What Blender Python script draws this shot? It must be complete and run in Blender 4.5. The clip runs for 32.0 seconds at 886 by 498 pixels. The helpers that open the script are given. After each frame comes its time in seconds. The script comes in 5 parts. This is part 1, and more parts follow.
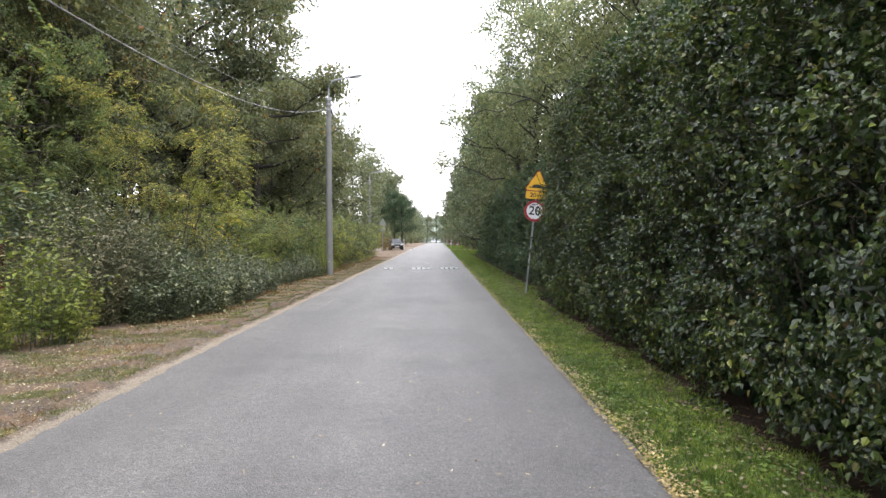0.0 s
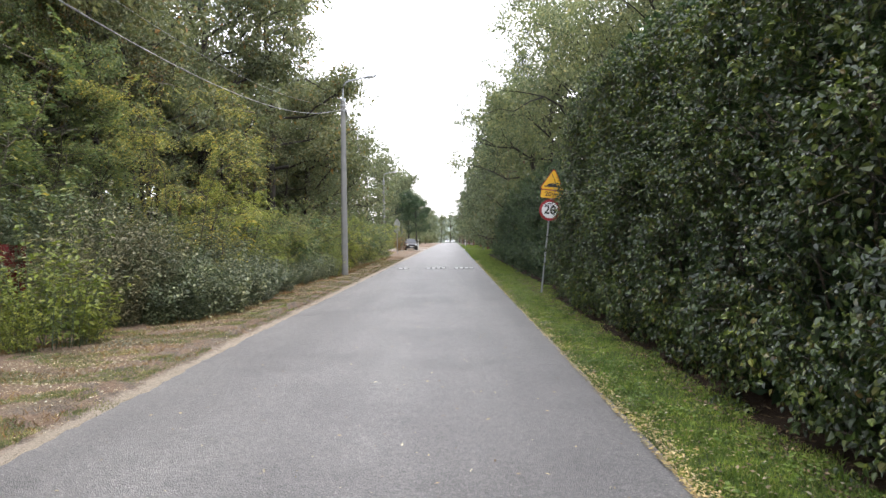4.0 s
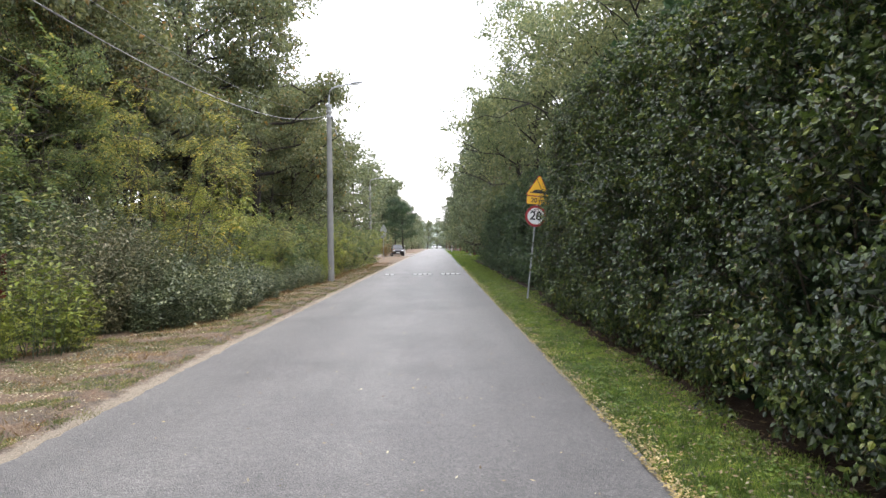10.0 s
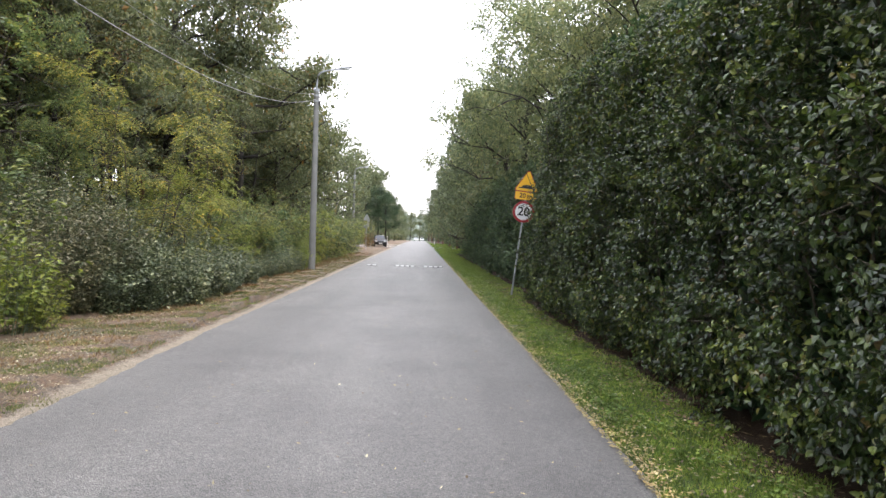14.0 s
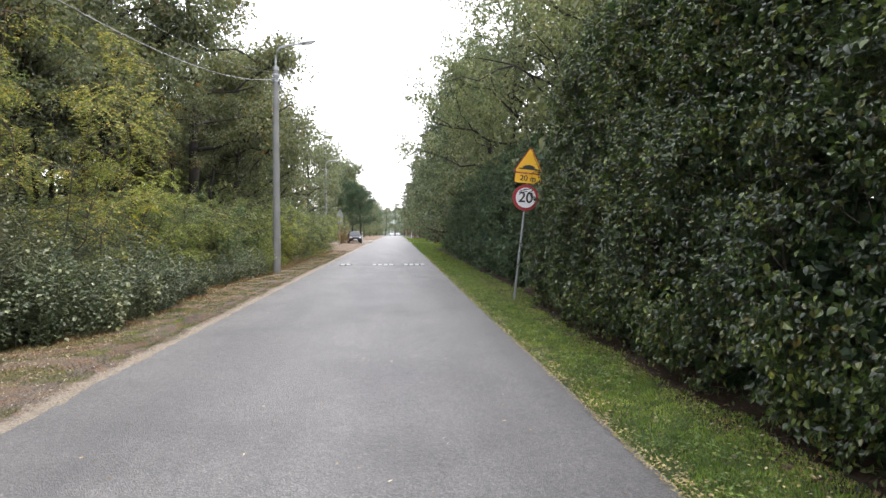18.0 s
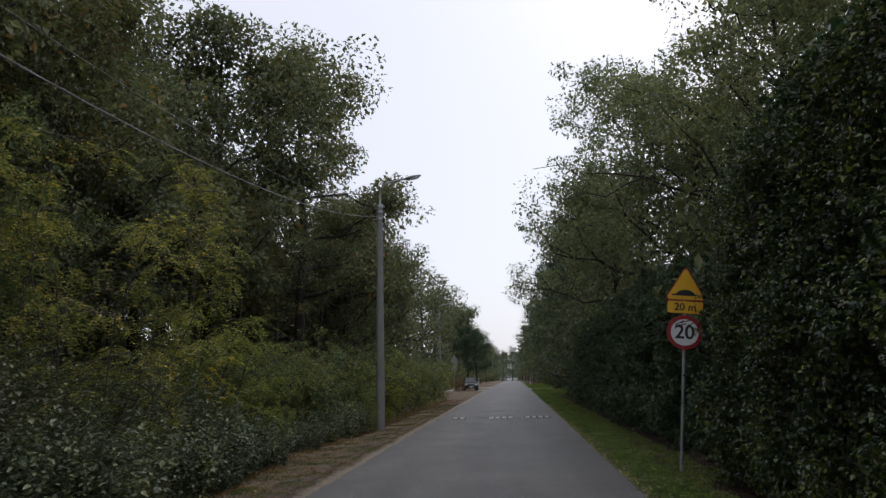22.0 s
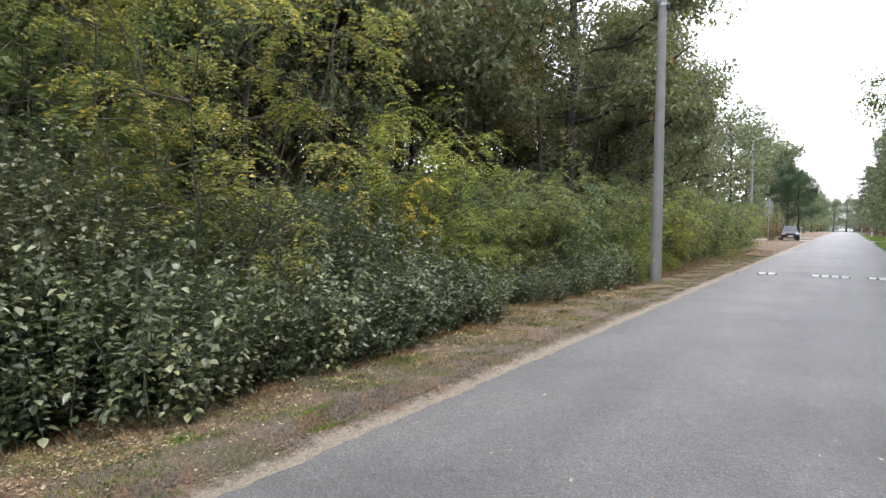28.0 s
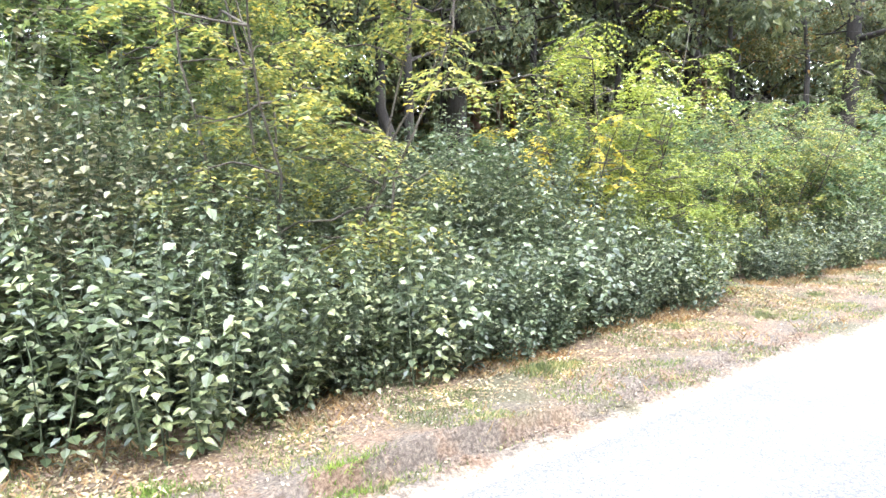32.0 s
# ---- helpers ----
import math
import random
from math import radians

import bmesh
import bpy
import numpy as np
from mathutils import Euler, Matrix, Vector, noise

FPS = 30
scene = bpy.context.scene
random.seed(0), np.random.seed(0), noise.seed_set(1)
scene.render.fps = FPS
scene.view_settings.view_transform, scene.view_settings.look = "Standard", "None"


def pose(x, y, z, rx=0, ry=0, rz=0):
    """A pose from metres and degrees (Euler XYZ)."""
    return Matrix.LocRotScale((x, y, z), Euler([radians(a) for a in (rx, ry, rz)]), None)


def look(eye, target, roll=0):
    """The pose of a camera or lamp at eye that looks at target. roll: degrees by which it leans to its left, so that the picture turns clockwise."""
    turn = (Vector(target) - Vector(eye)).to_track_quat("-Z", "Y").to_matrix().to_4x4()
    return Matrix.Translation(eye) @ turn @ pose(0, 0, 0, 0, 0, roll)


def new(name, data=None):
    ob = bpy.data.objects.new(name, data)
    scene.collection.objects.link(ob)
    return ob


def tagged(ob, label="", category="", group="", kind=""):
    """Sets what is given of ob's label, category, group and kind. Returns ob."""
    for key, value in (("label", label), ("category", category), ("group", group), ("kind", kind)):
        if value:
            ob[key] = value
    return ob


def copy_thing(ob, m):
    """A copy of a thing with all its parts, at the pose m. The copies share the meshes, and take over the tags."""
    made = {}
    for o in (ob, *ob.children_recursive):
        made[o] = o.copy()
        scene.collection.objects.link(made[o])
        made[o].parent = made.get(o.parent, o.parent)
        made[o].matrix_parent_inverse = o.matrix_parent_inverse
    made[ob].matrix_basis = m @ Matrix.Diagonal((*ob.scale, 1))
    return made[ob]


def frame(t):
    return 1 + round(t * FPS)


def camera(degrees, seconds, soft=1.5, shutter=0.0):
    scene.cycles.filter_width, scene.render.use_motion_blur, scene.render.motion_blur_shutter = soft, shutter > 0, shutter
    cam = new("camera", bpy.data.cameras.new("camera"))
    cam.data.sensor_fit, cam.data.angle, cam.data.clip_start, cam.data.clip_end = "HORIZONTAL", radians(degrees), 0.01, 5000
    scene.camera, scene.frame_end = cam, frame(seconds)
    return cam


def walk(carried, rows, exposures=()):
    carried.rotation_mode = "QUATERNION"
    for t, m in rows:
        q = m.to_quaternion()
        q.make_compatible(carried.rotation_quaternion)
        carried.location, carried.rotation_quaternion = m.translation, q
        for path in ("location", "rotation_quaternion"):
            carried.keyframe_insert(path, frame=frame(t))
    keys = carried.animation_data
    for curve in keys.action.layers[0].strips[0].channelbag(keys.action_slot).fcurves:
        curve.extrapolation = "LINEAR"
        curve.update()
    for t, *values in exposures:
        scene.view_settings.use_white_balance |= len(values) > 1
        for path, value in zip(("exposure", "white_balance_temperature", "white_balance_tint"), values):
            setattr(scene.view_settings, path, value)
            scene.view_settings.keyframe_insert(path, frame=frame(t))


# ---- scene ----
cam = camera(67.81, 32.0)
PATH = [
    (0, look((0.000, 0.013, 1.672), (0.075, 10.011, 1.486), -0.18)),
    (0.5, look((-0.007, 0.018, 1.670), (0.027, 10.016, 1.445), -0.16)),
    (1, look((-0.009, 0.019, 1.667), (0.025, 10.016, 1.413), -0.03)),
    (1.5, look((-0.009, 0.029, 1.667), (0.010, 10.025, 1.404), -0.07)),
    (2, look((-0.016, 0.032, 1.668), (-0.054, 10.028, 1.395), -0.08)),
    (2.5, look((-0.022, 0.027, 1.665), (-0.052, 10.024, 1.412), 0.03)),
    (3, look((-0.022, 0.026, 1.667), (0.070, 10.022, 1.423), -0.19)),
    (3.5, look((-0.026, 0.022, 1.668), (-0.110, 10.020, 1.485), -0.17)),
    (5.5, look((-0.024, 0.007, 1.671), (-0.194, 10.003, 1.462), -0.91)),
    (6, look((-0.018, 0.003, 1.672), (-0.198, 10.000, 1.518), -0.99)),
    (6.5, look((-0.026, 0.004, 1.673), (-0.196, 10.001, 1.512), -0.93)),
    (7, look((-0.018, 0.004, 1.674), (-0.149, 10.002, 1.519), -0.87)),
    (7.5, look((-0.020, 0.002, 1.675), (-0.147, 10.001, 1.564), -0.98)),
    (8, look((-0.021, -0.001, 1.675), (-0.115, 9.998, 1.572), -0.77)),
    (8.5, look((-0.014, 0.013, 1.674), (-0.048, 10.011, 1.527), -0.65)),
    (9, look((-0.011, 0.015, 1.675), (-0.010, 10.014, 1.587), -0.54)),
    (9.5, look((-0.015, 0.012, 1.676), (0.060, 10.011, 1.623), -0.45)),
    (10, look((-0.015, 0.012, 1.676), (0.048, 10.011, 1.576), -0.60)),
    (10.5, look((-0.013, 0.014, 1.675), (0.035, 10.013, 1.576), -0.75)),
    (11, look((-0.015, 0.021, 1.671), (0.032, 10.019, 1.481), -0.56)),
    (11.5, look((-0.015, 0.015, 1.672), (0.044, 10.013, 1.455), -0.51)),
    (12, look((-0.015, 0.014, 1.673), (-0.025, 10.012, 1.445), -0.51)),
    (12.5, look((-0.009, 0.019, 1.670), (-0.032, 10.015, 1.401), -0.43)),
    (13, look((0.013, 0.064, 1.667), (-0.119, 10.059, 1.373), -0.52)),
    (13.5, look((0.028, 0.180, 1.665), (-0.011, 10.177, 1.391), 0.73)),
    (14, look((-0.090, 0.387, 1.657), (0.248, 10.379, 1.453), 1.90)),
    (14.5, look((-0.196, 0.685, 1.648), (0.143, 10.659, 1.020), 0.68)),
    (15, look((-0.203, 1.086, 1.651), (0.106, 11.070, 1.168), 0.01)),
    (15.5, look((-0.282, 1.486, 1.643), (0.279, 11.461, 1.210), 0.88)),
    (17.5, look((-0.242, 3.242, 1.652), (0.312, 13.217, 1.199), -1.91)),
    (18, look((-0.239, 3.680, 1.660), (0.464, 13.651, 1.363), 0.02)),
    (18.5, look((-0.271, 4.093, 1.664), (0.769, 14.028, 1.200), -1.14)),
    (19, look((-0.245, 4.533, 1.667), (0.192, 14.515, 1.254), -0.90)),
    (19.5, look((-0.246, 4.930, 1.672), (0.571, 14.893, 1.923), 0.16)),
    (20, look((-0.256, 5.343, 1.691), (0.285, 15.316, 2.182), -2.68)),
    (20.5, look((-0.229, 5.748, 1.718), (-0.111, 15.731, 2.292), -1.64)),
    (21, look((-0.240, 6.082, 1.747), (-0.068, 15.941, 3.415), -1.32)),
    (21.5, look((-0.260, 6.399, 1.759), (-0.883, 16.105, 4.081), -2.22)),
    (22, look((-0.283, 6.750, 1.741), (-1.272, 16.520, 3.629), -1.33)),
    (22.5, look((-0.377, 7.138, 1.701), (-1.646, 17.026, 2.490), -0.95)),
    (23, look((-0.461, 7.535, 1.664), (-2.525, 17.319, 1.761), -2.08)),
    (23.5, look((-0.482, 7.911, 1.652), (-2.269, 17.750, 1.651), -1.20)),
    (24, look((-0.554, 8.276, 1.660), (-3.562, 17.808, 1.358), -1.45)),
    (24.5, look((-0.534, 8.707, 1.667), (-4.590, 17.846, 1.487), 0.81)),
    (26.5, look((-0.410, 10.263, 1.625), (-5.308, 18.981, 1.559), 1.52)),
    (27, look((-0.449, 10.615, 1.620), (-5.304, 19.357, 1.583), -1.77)),
    (27.5, look((-0.420, 10.999, 1.604), (-5.507, 19.604, 1.331), 0.48)),
    (28, look((-0.478, 11.358, 1.585), (-5.698, 19.876, 1.143), 0.72)),
    (28.5, look((-0.518, 11.658, 1.579), (-6.910, 19.344, 1.322), -2.02)),
    (29, look((-0.506, 11.966, 1.584), (-7.658, 18.927, 0.962), 0.16)),
    (29.5, look((-0.580, 12.250, 1.589), (-7.964, 18.961, 0.935), 0.99)),
    (30, look((-0.675, 12.503, 1.599), (-8.458, 18.756, 1.018), -1.60)),
    (30.5, look((-0.737, 12.799, 1.615), (-8.558, 18.979, 0.815), -0.86)),
    (31, look((-0.863, 13.042, 1.611), (-8.511, 19.433, 0.797), 0.09)),
    (31.5, look((-1.003, 13.258, 1.601), (-8.812, 19.399, 0.454), -1.92)),
    (32, look((-1.027, 13.569, 1.609), (-8.930, 19.581, 0.421), -0.63)),
]
EXPOSURES = [(0, 1.48, 6300, 13), (20.4, 1.48, 6300, 13), (21, 0.76, 6200, 13), (21.5, -0.08, 6150, 13), (22, -0.54, 6150, 13), (22.5, -0.02, 6150, 13), (23, 0.64, 6150, 13), (23.5, 0.68, 6150, 13), (24, 0.74, 6150, 13), (24.5, 0.86, 6150, 13), (26.5, 1.15, 6150, 13), (28, 1.46, 6150, 13), (28.4, 1.65, 6100, 13), (29, 2.72, 6050, 13), (29.5, 3.2, 5750, 12), (30, 3.28, 5750, 12), (31, 3.34, 5750, 12), (32, 3.36, 5750, 12)]
walk(cam, PATH, EXPOSURES)

# ---- world, sun, exposure ----
world = bpy.data.worlds.new("overcast_sky")
scene.world = world
world.use_nodes = True
wn, wl = world.node_tree.nodes, world.node_tree.links
wn.clear()
w_out = wn.new("ShaderNodeOutputWorld")
w_bg = wn.new("ShaderNodeBackground")
w_cloud = wn.new("ShaderNodeBackground")
w_add = wn.new("ShaderNodeAddShader")
w_sky = wn.new("ShaderNodeTexSky")
w_sky.sky_type = 'NISHITA'
w_sky.sun_disc = False
w_sky.sun_elevation, w_sky.sun_rotation = radians(48), radians(35)
w_sky.dust_density = 4.0
w_bg.inputs["Strength"].default_value = 0.05
w_cloud.inputs["Color"].default_value = (1.0, 1.0, 1.02, 1)
w_cloud.inputs["Strength"].default_value = 1.06
wl.new(w_sky.outputs[0], w_bg.inputs["Color"])
wl.new(w_bg.outputs[0], w_add.inputs[0])
wl.new(w_cloud.outputs[0], w_add.inputs[1])
wl.new(w_add.outputs[0], w_out.inputs["Surface"])
sun = new("sun", bpy.data.lights.new("sun", 'SUN'))
sun.data.energy, sun.data.angle, sun.data.color = 0.5, radians(25), (1.0, 0.97, 0.92)
sun.matrix_world = look((20, -26, 40), (0, 10, 0))

# ---- helpers of this scene ----
ROAD_L, ROAD_R = -3.46, 1.5


def mesh_of(name, V, F, mat, smooth=False):
    """A mesh from an array of places and an array of faces of one size, or a list of such arrays."""
    V = np.asarray(V, dtype=np.float32)
    Fs = F if isinstance(F, list) else [F]
    loops = np.concatenate([np.asarray(q, dtype=np.int32).ravel() for q in Fs])
    sizes = np.concatenate([np.full(len(q), np.shape(q)[1], dtype=np.int32) for q in Fs])
    starts = np.concatenate([[0], np.cumsum(sizes)[:-1]]).astype(np.int32)
    me = bpy.data.meshes.new(name)
    me.vertices.add(len(V))
    me.vertices.foreach_set("co", V.ravel())
    me.loops.add(len(loops))
    me.loops.foreach_set("vertex_index", loops)
    me.polygons.add(len(sizes))
    me.polygons.foreach_set("loop_start", starts)
    me.polygons.foreach_set("use_smooth", np.full(len(sizes), smooth))
    me.update(calc_edges=True)
    me.materials.append(mat)
    return me


def part(name, me, parent, label="", m=None):
    ob = new(name, me)
    ob.parent = parent
    if m is not None:
        ob.matrix_basis = m
    return tagged(ob, label, kind="stuff" if name in ("branchwork", "foliage", "inner_foliage") else "")


def bpart(name, bm, mat, parent, label="", m=None, smooth=False):
    me = bpy.data.meshes.new(name)
    bm.to_mesh(me)
    bm.free()
    me.materials.append(mat)
    if smooth:
        me.polygons.foreach_set("use_smooth", np.full(len(me.polygons), True))
    return part(name, me, parent, label, m)


def unit(a):
    return a / np.maximum(np.linalg.norm(a, axis=-1, keepdims=True), 1e-9)


def leaf_arrays(P, D, N, L, W, fold=0.18, droop=0.15, sides=6):
    """Leaves from base places P along D with faces towards N. Each leaf is folded along its midrib."""
    P, D = np.asarray(P, float), unit(np.asarray(D, float))
    S = unit(np.cross(D, N))
    N = np.cross(S, D)
    L, W = np.asarray(L)[:, None], np.asarray(W)[:, None]
    n = len(P)
    if sides == 6:
        pts = [P, P + D * L * .34 - S * W * .5 + N * W * fold, P + D * L * .68 - S * W * .36 + N * (W * fold - L * droop * .4),
               P + D * L - N * L * droop, P + D * L * .68 + S * W * .36 + N * (W * fold - L * droop * .4), P + D * L * .34 + S * W * .5 + N * W * fold]
        F = np.array([[0, 1, 2, 3], [0, 3, 4, 5]])
    else:
        pts = [P, P + D * L * .45 - S * W * .5 + N * W * fold, P + D * L - N * L * droop, P + D * L * .45 + S * W * .5 + N * W * fold]
        F = np.array([[0, 1, 2], [0, 2, 3]])
    k = len(pts)
    V = np.stack(pts, 1).reshape(-1, 3)
    return V, (F[None] + (np.arange(n) * k)[:, None, None]).reshape(-1, F.shape[1])


def tube(points, radii, sides=6):
    P = np.asarray(points, float)
    T = unit(np.gradient(P, axis=0))
    up = np.where(np.abs(T[:, 2:3]) > .9, np.array([[1., 0, 0]]), np.array([[0, 0, 1.]]))
    A = unit(np.cross(T, up))
    B = np.cross(T, A)
    a = np.linspace(0, 2 * np.pi, sides, endpoint=False)
    V = (P[:, None] + np.asarray(radii)[:, None, None] * (np.cos(a)[None, :, None] * A[:, None] + np.sin(a)[None, :, None] * B[:, None])).reshape(-1, 3)
    i = np.arange(len(P) - 1)[:, None] * sides
    j = np.arange(sides)[None]
    j2 = (j + 1) % sides
    F = np.stack([i + j, i + j2, i + sides + j2, i + sides + j], -1).reshape(-1, 4)
    return V, F


def joined(pieces):
    """One list of places and faces from several; the faces all of one size."""
    Vs, Fs, n = [], [], 0
    for V, F in pieces:
        Vs.append(V)
        Fs.append(F + n)
        n += len(V)
    return np.concatenate(Vs), np.concatenate(Fs)


def box(bm, x0, x1, y0, y1, z0, z1, bevel=0.0):
    r = bmesh.ops.create_cube(bm, size=1.0, matrix=Matrix.LocRotScale(((x0 + x1) / 2, (y0 + y1) / 2, (z0 + z1) / 2), None, (x1 - x0, y1 - y0, z1 - z0)))
    if bevel:
        bmesh.ops.bevel(bm, geom=list({e for v in r["verts"] for e in v.link_edges}), offset=bevel, segments=2, affect='EDGES')


def cyl(bm, p, q, r1, r2, sides=12):
    p, q = Vector(p), Vector(q)
    m = Matrix.Translation((p + q) / 2) @ (q - p).to_track_quat('Z', 'Y').to_matrix().to_4x4()
    bmesh.ops.create_cone(bm, cap_ends=True, segments=sides, radius1=r1, radius2=r2, depth=(q - p).length, matrix=m)


def wobble(n, r, amount):
    w = np.cumsum(r.normal(0, amount, (n, 3)), 0)
    return w - w[0]


# ---- materials ----
def material(name, build):
    m = bpy.data.materials.new(name)
    m.use_nodes = True
    nt = m.node_tree
    nt.nodes.clear()
    out = nt.nodes.new("ShaderNodeOutputMaterial")
    nt.links.new(build(nt), out.inputs["Surface"])
    return m


def node(nt, kind, inputs=(), **props):
    n = nt.nodes.new(kind)
    for k, v in props.items():
        if k == "op":
            n.operation = v
        elif k == "blend":
            n.blend_type = v
    for k, v in dict(inputs).items():
        if isinstance(v, bpy.types.NodeSocket):
            nt.links.new(v, n.inputs[k])
        else:
            n.inputs[k].default_value = v
    return n


def ramp(nt, fac, stops):
    n = nt.nodes.new("ShaderNodeValToRGB")
    e = n.color_ramp.elements
    while len(e) < len(stops):
        e.new(0.5)
    for q, (pos, col) in zip(e, stops):
        q.position, q.color = pos, (*col, 1) if len(col) == 3 else col
    nt.links.new(fac, n.inputs["Fac"])
    return n.outputs["Color"]


def mixed(nt, fac, a, b, blend='MIX'):
    n = nt.nodes.new("ShaderNodeMix")
    n.data_type, n.blend_type = 'RGBA', blend
    for sock, v in ((n.inputs["Factor"], fac), (n.inputs[6], a), (n.inputs[7], b)):
        if isinstance(v, bpy.types.NodeSocket):
            nt.links.new(v, sock)
        elif isinstance(v, (int, float)):
            sock.default_value = v
        else:
            sock.default_value = (*v, 1)
    return n.outputs[2]


def noise_of(nt, scale, detail=4.0, rough=0.55, vec=None):
    if vec is None:
        vec = node(nt, "ShaderNodeTexCoord").outputs["Object"]
    return node(nt, "ShaderNodeTexNoise", {"Vector": vec, "Scale": scale, "Detail": detail, "Roughness": rough}).outputs["Fac"]


def band(nt, fac, a, b):
    return node(nt, "ShaderNodeMapRange", {"Value": fac, "From Min": a, "From Max": b}).outputs["Result"]


def principled(nt, color, rough, metal=0.0, bump=None, strength=0.3, dist=0.01, spec=0.5):
    p = node(nt, "ShaderNodeBsdfPrincipled", {"Roughness": rough, "Metallic": metal, "Specular IOR Level": spec})
    if isinstance(color, bpy.types.NodeSocket):
        nt.links.new(color, p.inputs["Base Color"])
    else:
        p.inputs["Base Color"].default_value = (*color, 1)
    if bump is not None:
        b = node(nt, "ShaderNodeBump", {"Height": bump, "Strength": strength, "Distance": dist})
        nt.links.new(b.outputs[0], p.inputs["Normal"])
    return p.outputs[0]


def plain(name, color, rough, metal=0.0, grain=40.0, vary=0.15, bump=0.1):
    """Paint, metal or plastic with slight dirt and grain."""
    def build(nt):
        a, b = noise_of(nt, 2.5), noise_of(nt, grain)
        c = mixed(nt, band(nt, a, .35, .75), color, tuple(v * (1 - vary) for v in color))
        c = mixed(nt, 0.25, c, ramp(nt, b, [(.3, tuple(v * (1 - vary) for v in color)), (.7, color)]))
        return principled(nt, c, rough, metal, b, bump, 0.003)
    return material(name, build)


LEAF = 0.8


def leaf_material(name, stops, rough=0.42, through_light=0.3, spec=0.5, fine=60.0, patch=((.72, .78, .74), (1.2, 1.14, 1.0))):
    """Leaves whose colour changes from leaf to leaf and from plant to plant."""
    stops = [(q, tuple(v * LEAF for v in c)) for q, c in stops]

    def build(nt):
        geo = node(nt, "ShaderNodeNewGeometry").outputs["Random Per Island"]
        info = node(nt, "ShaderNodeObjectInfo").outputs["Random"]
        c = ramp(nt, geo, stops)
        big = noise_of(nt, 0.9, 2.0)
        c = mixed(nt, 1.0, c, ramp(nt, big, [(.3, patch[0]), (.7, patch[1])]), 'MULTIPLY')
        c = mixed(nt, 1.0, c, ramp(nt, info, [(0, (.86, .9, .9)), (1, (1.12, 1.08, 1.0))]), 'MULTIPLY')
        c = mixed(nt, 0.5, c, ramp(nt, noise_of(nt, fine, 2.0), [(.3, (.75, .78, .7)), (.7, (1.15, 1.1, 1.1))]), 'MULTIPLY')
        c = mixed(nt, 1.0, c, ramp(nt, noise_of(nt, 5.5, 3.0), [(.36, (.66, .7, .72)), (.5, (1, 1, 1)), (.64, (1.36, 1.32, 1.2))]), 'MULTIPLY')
        p = principled(nt, c, rough, spec=spec)
        t = node(nt, "ShaderNodeBsdfTranslucent", {"Color": mixed(nt, 1.0, c, (1.15, 1.2, .85), 'MULTIPLY')})
        return node(nt, "ShaderNodeMixShader", {0: through_light, 1: p, 2: t.outputs[0]}).outputs[0]
    return material(name, build)


def bark_material(name, a, b, scale=6.0):
    def build(nt):
        tc = node(nt, "ShaderNodeTexCoord").outputs["Object"]
        mp = node(nt, "ShaderNodeMapping", {"Vector": tc, "Scale": (1, 1, .18)}).outputs[0]
        n1, n2 = noise_of(nt, scale * 3, 6, .7, mp), noise_of(nt, scale * .3, 2, .5, tc)
        c = mixed(nt, band(nt, n1, .35, .65), a, b)
        c = mixed(nt, band(nt, n2, .45, .7), c, tuple(v * .6 for v in a))
        return principled(nt, c, .9, 0, n1, .9, .03)
    return material(name, build)


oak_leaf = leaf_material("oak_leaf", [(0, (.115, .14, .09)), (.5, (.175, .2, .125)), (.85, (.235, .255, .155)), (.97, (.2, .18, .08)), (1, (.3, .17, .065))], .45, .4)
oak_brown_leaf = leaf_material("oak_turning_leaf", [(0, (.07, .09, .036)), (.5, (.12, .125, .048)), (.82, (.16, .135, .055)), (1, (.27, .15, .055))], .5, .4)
# far trees' leaf: greyed and lightened, haze carried by the colour itself
hazed_leaf = leaf_material("hazed_tree_leaf", [(0, (.11, .135, .09)), (.5, (.165, .195, .13)), (.9, (.22, .245, .165)), (1, (.22, .21, .13))], .6, .35)
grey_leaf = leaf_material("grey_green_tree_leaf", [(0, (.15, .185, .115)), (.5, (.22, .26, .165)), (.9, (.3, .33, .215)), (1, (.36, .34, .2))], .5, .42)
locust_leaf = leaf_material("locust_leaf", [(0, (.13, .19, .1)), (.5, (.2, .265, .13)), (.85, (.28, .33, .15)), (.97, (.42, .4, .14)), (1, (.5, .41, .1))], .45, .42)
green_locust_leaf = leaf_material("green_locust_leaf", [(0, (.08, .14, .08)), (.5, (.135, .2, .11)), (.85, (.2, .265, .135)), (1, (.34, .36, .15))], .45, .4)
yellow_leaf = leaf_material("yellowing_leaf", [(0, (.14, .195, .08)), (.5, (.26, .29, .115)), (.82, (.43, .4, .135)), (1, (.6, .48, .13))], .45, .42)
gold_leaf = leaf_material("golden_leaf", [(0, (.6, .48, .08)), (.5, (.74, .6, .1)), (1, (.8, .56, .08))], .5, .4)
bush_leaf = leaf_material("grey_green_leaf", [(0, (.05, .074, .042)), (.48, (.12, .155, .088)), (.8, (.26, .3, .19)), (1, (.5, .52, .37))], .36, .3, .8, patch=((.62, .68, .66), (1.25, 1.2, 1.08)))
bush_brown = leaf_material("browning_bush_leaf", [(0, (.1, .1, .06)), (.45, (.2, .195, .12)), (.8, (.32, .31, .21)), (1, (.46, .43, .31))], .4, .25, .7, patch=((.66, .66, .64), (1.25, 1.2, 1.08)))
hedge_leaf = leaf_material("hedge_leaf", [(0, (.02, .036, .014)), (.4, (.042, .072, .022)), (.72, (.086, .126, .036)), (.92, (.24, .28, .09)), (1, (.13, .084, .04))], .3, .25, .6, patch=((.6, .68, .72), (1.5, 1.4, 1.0)))
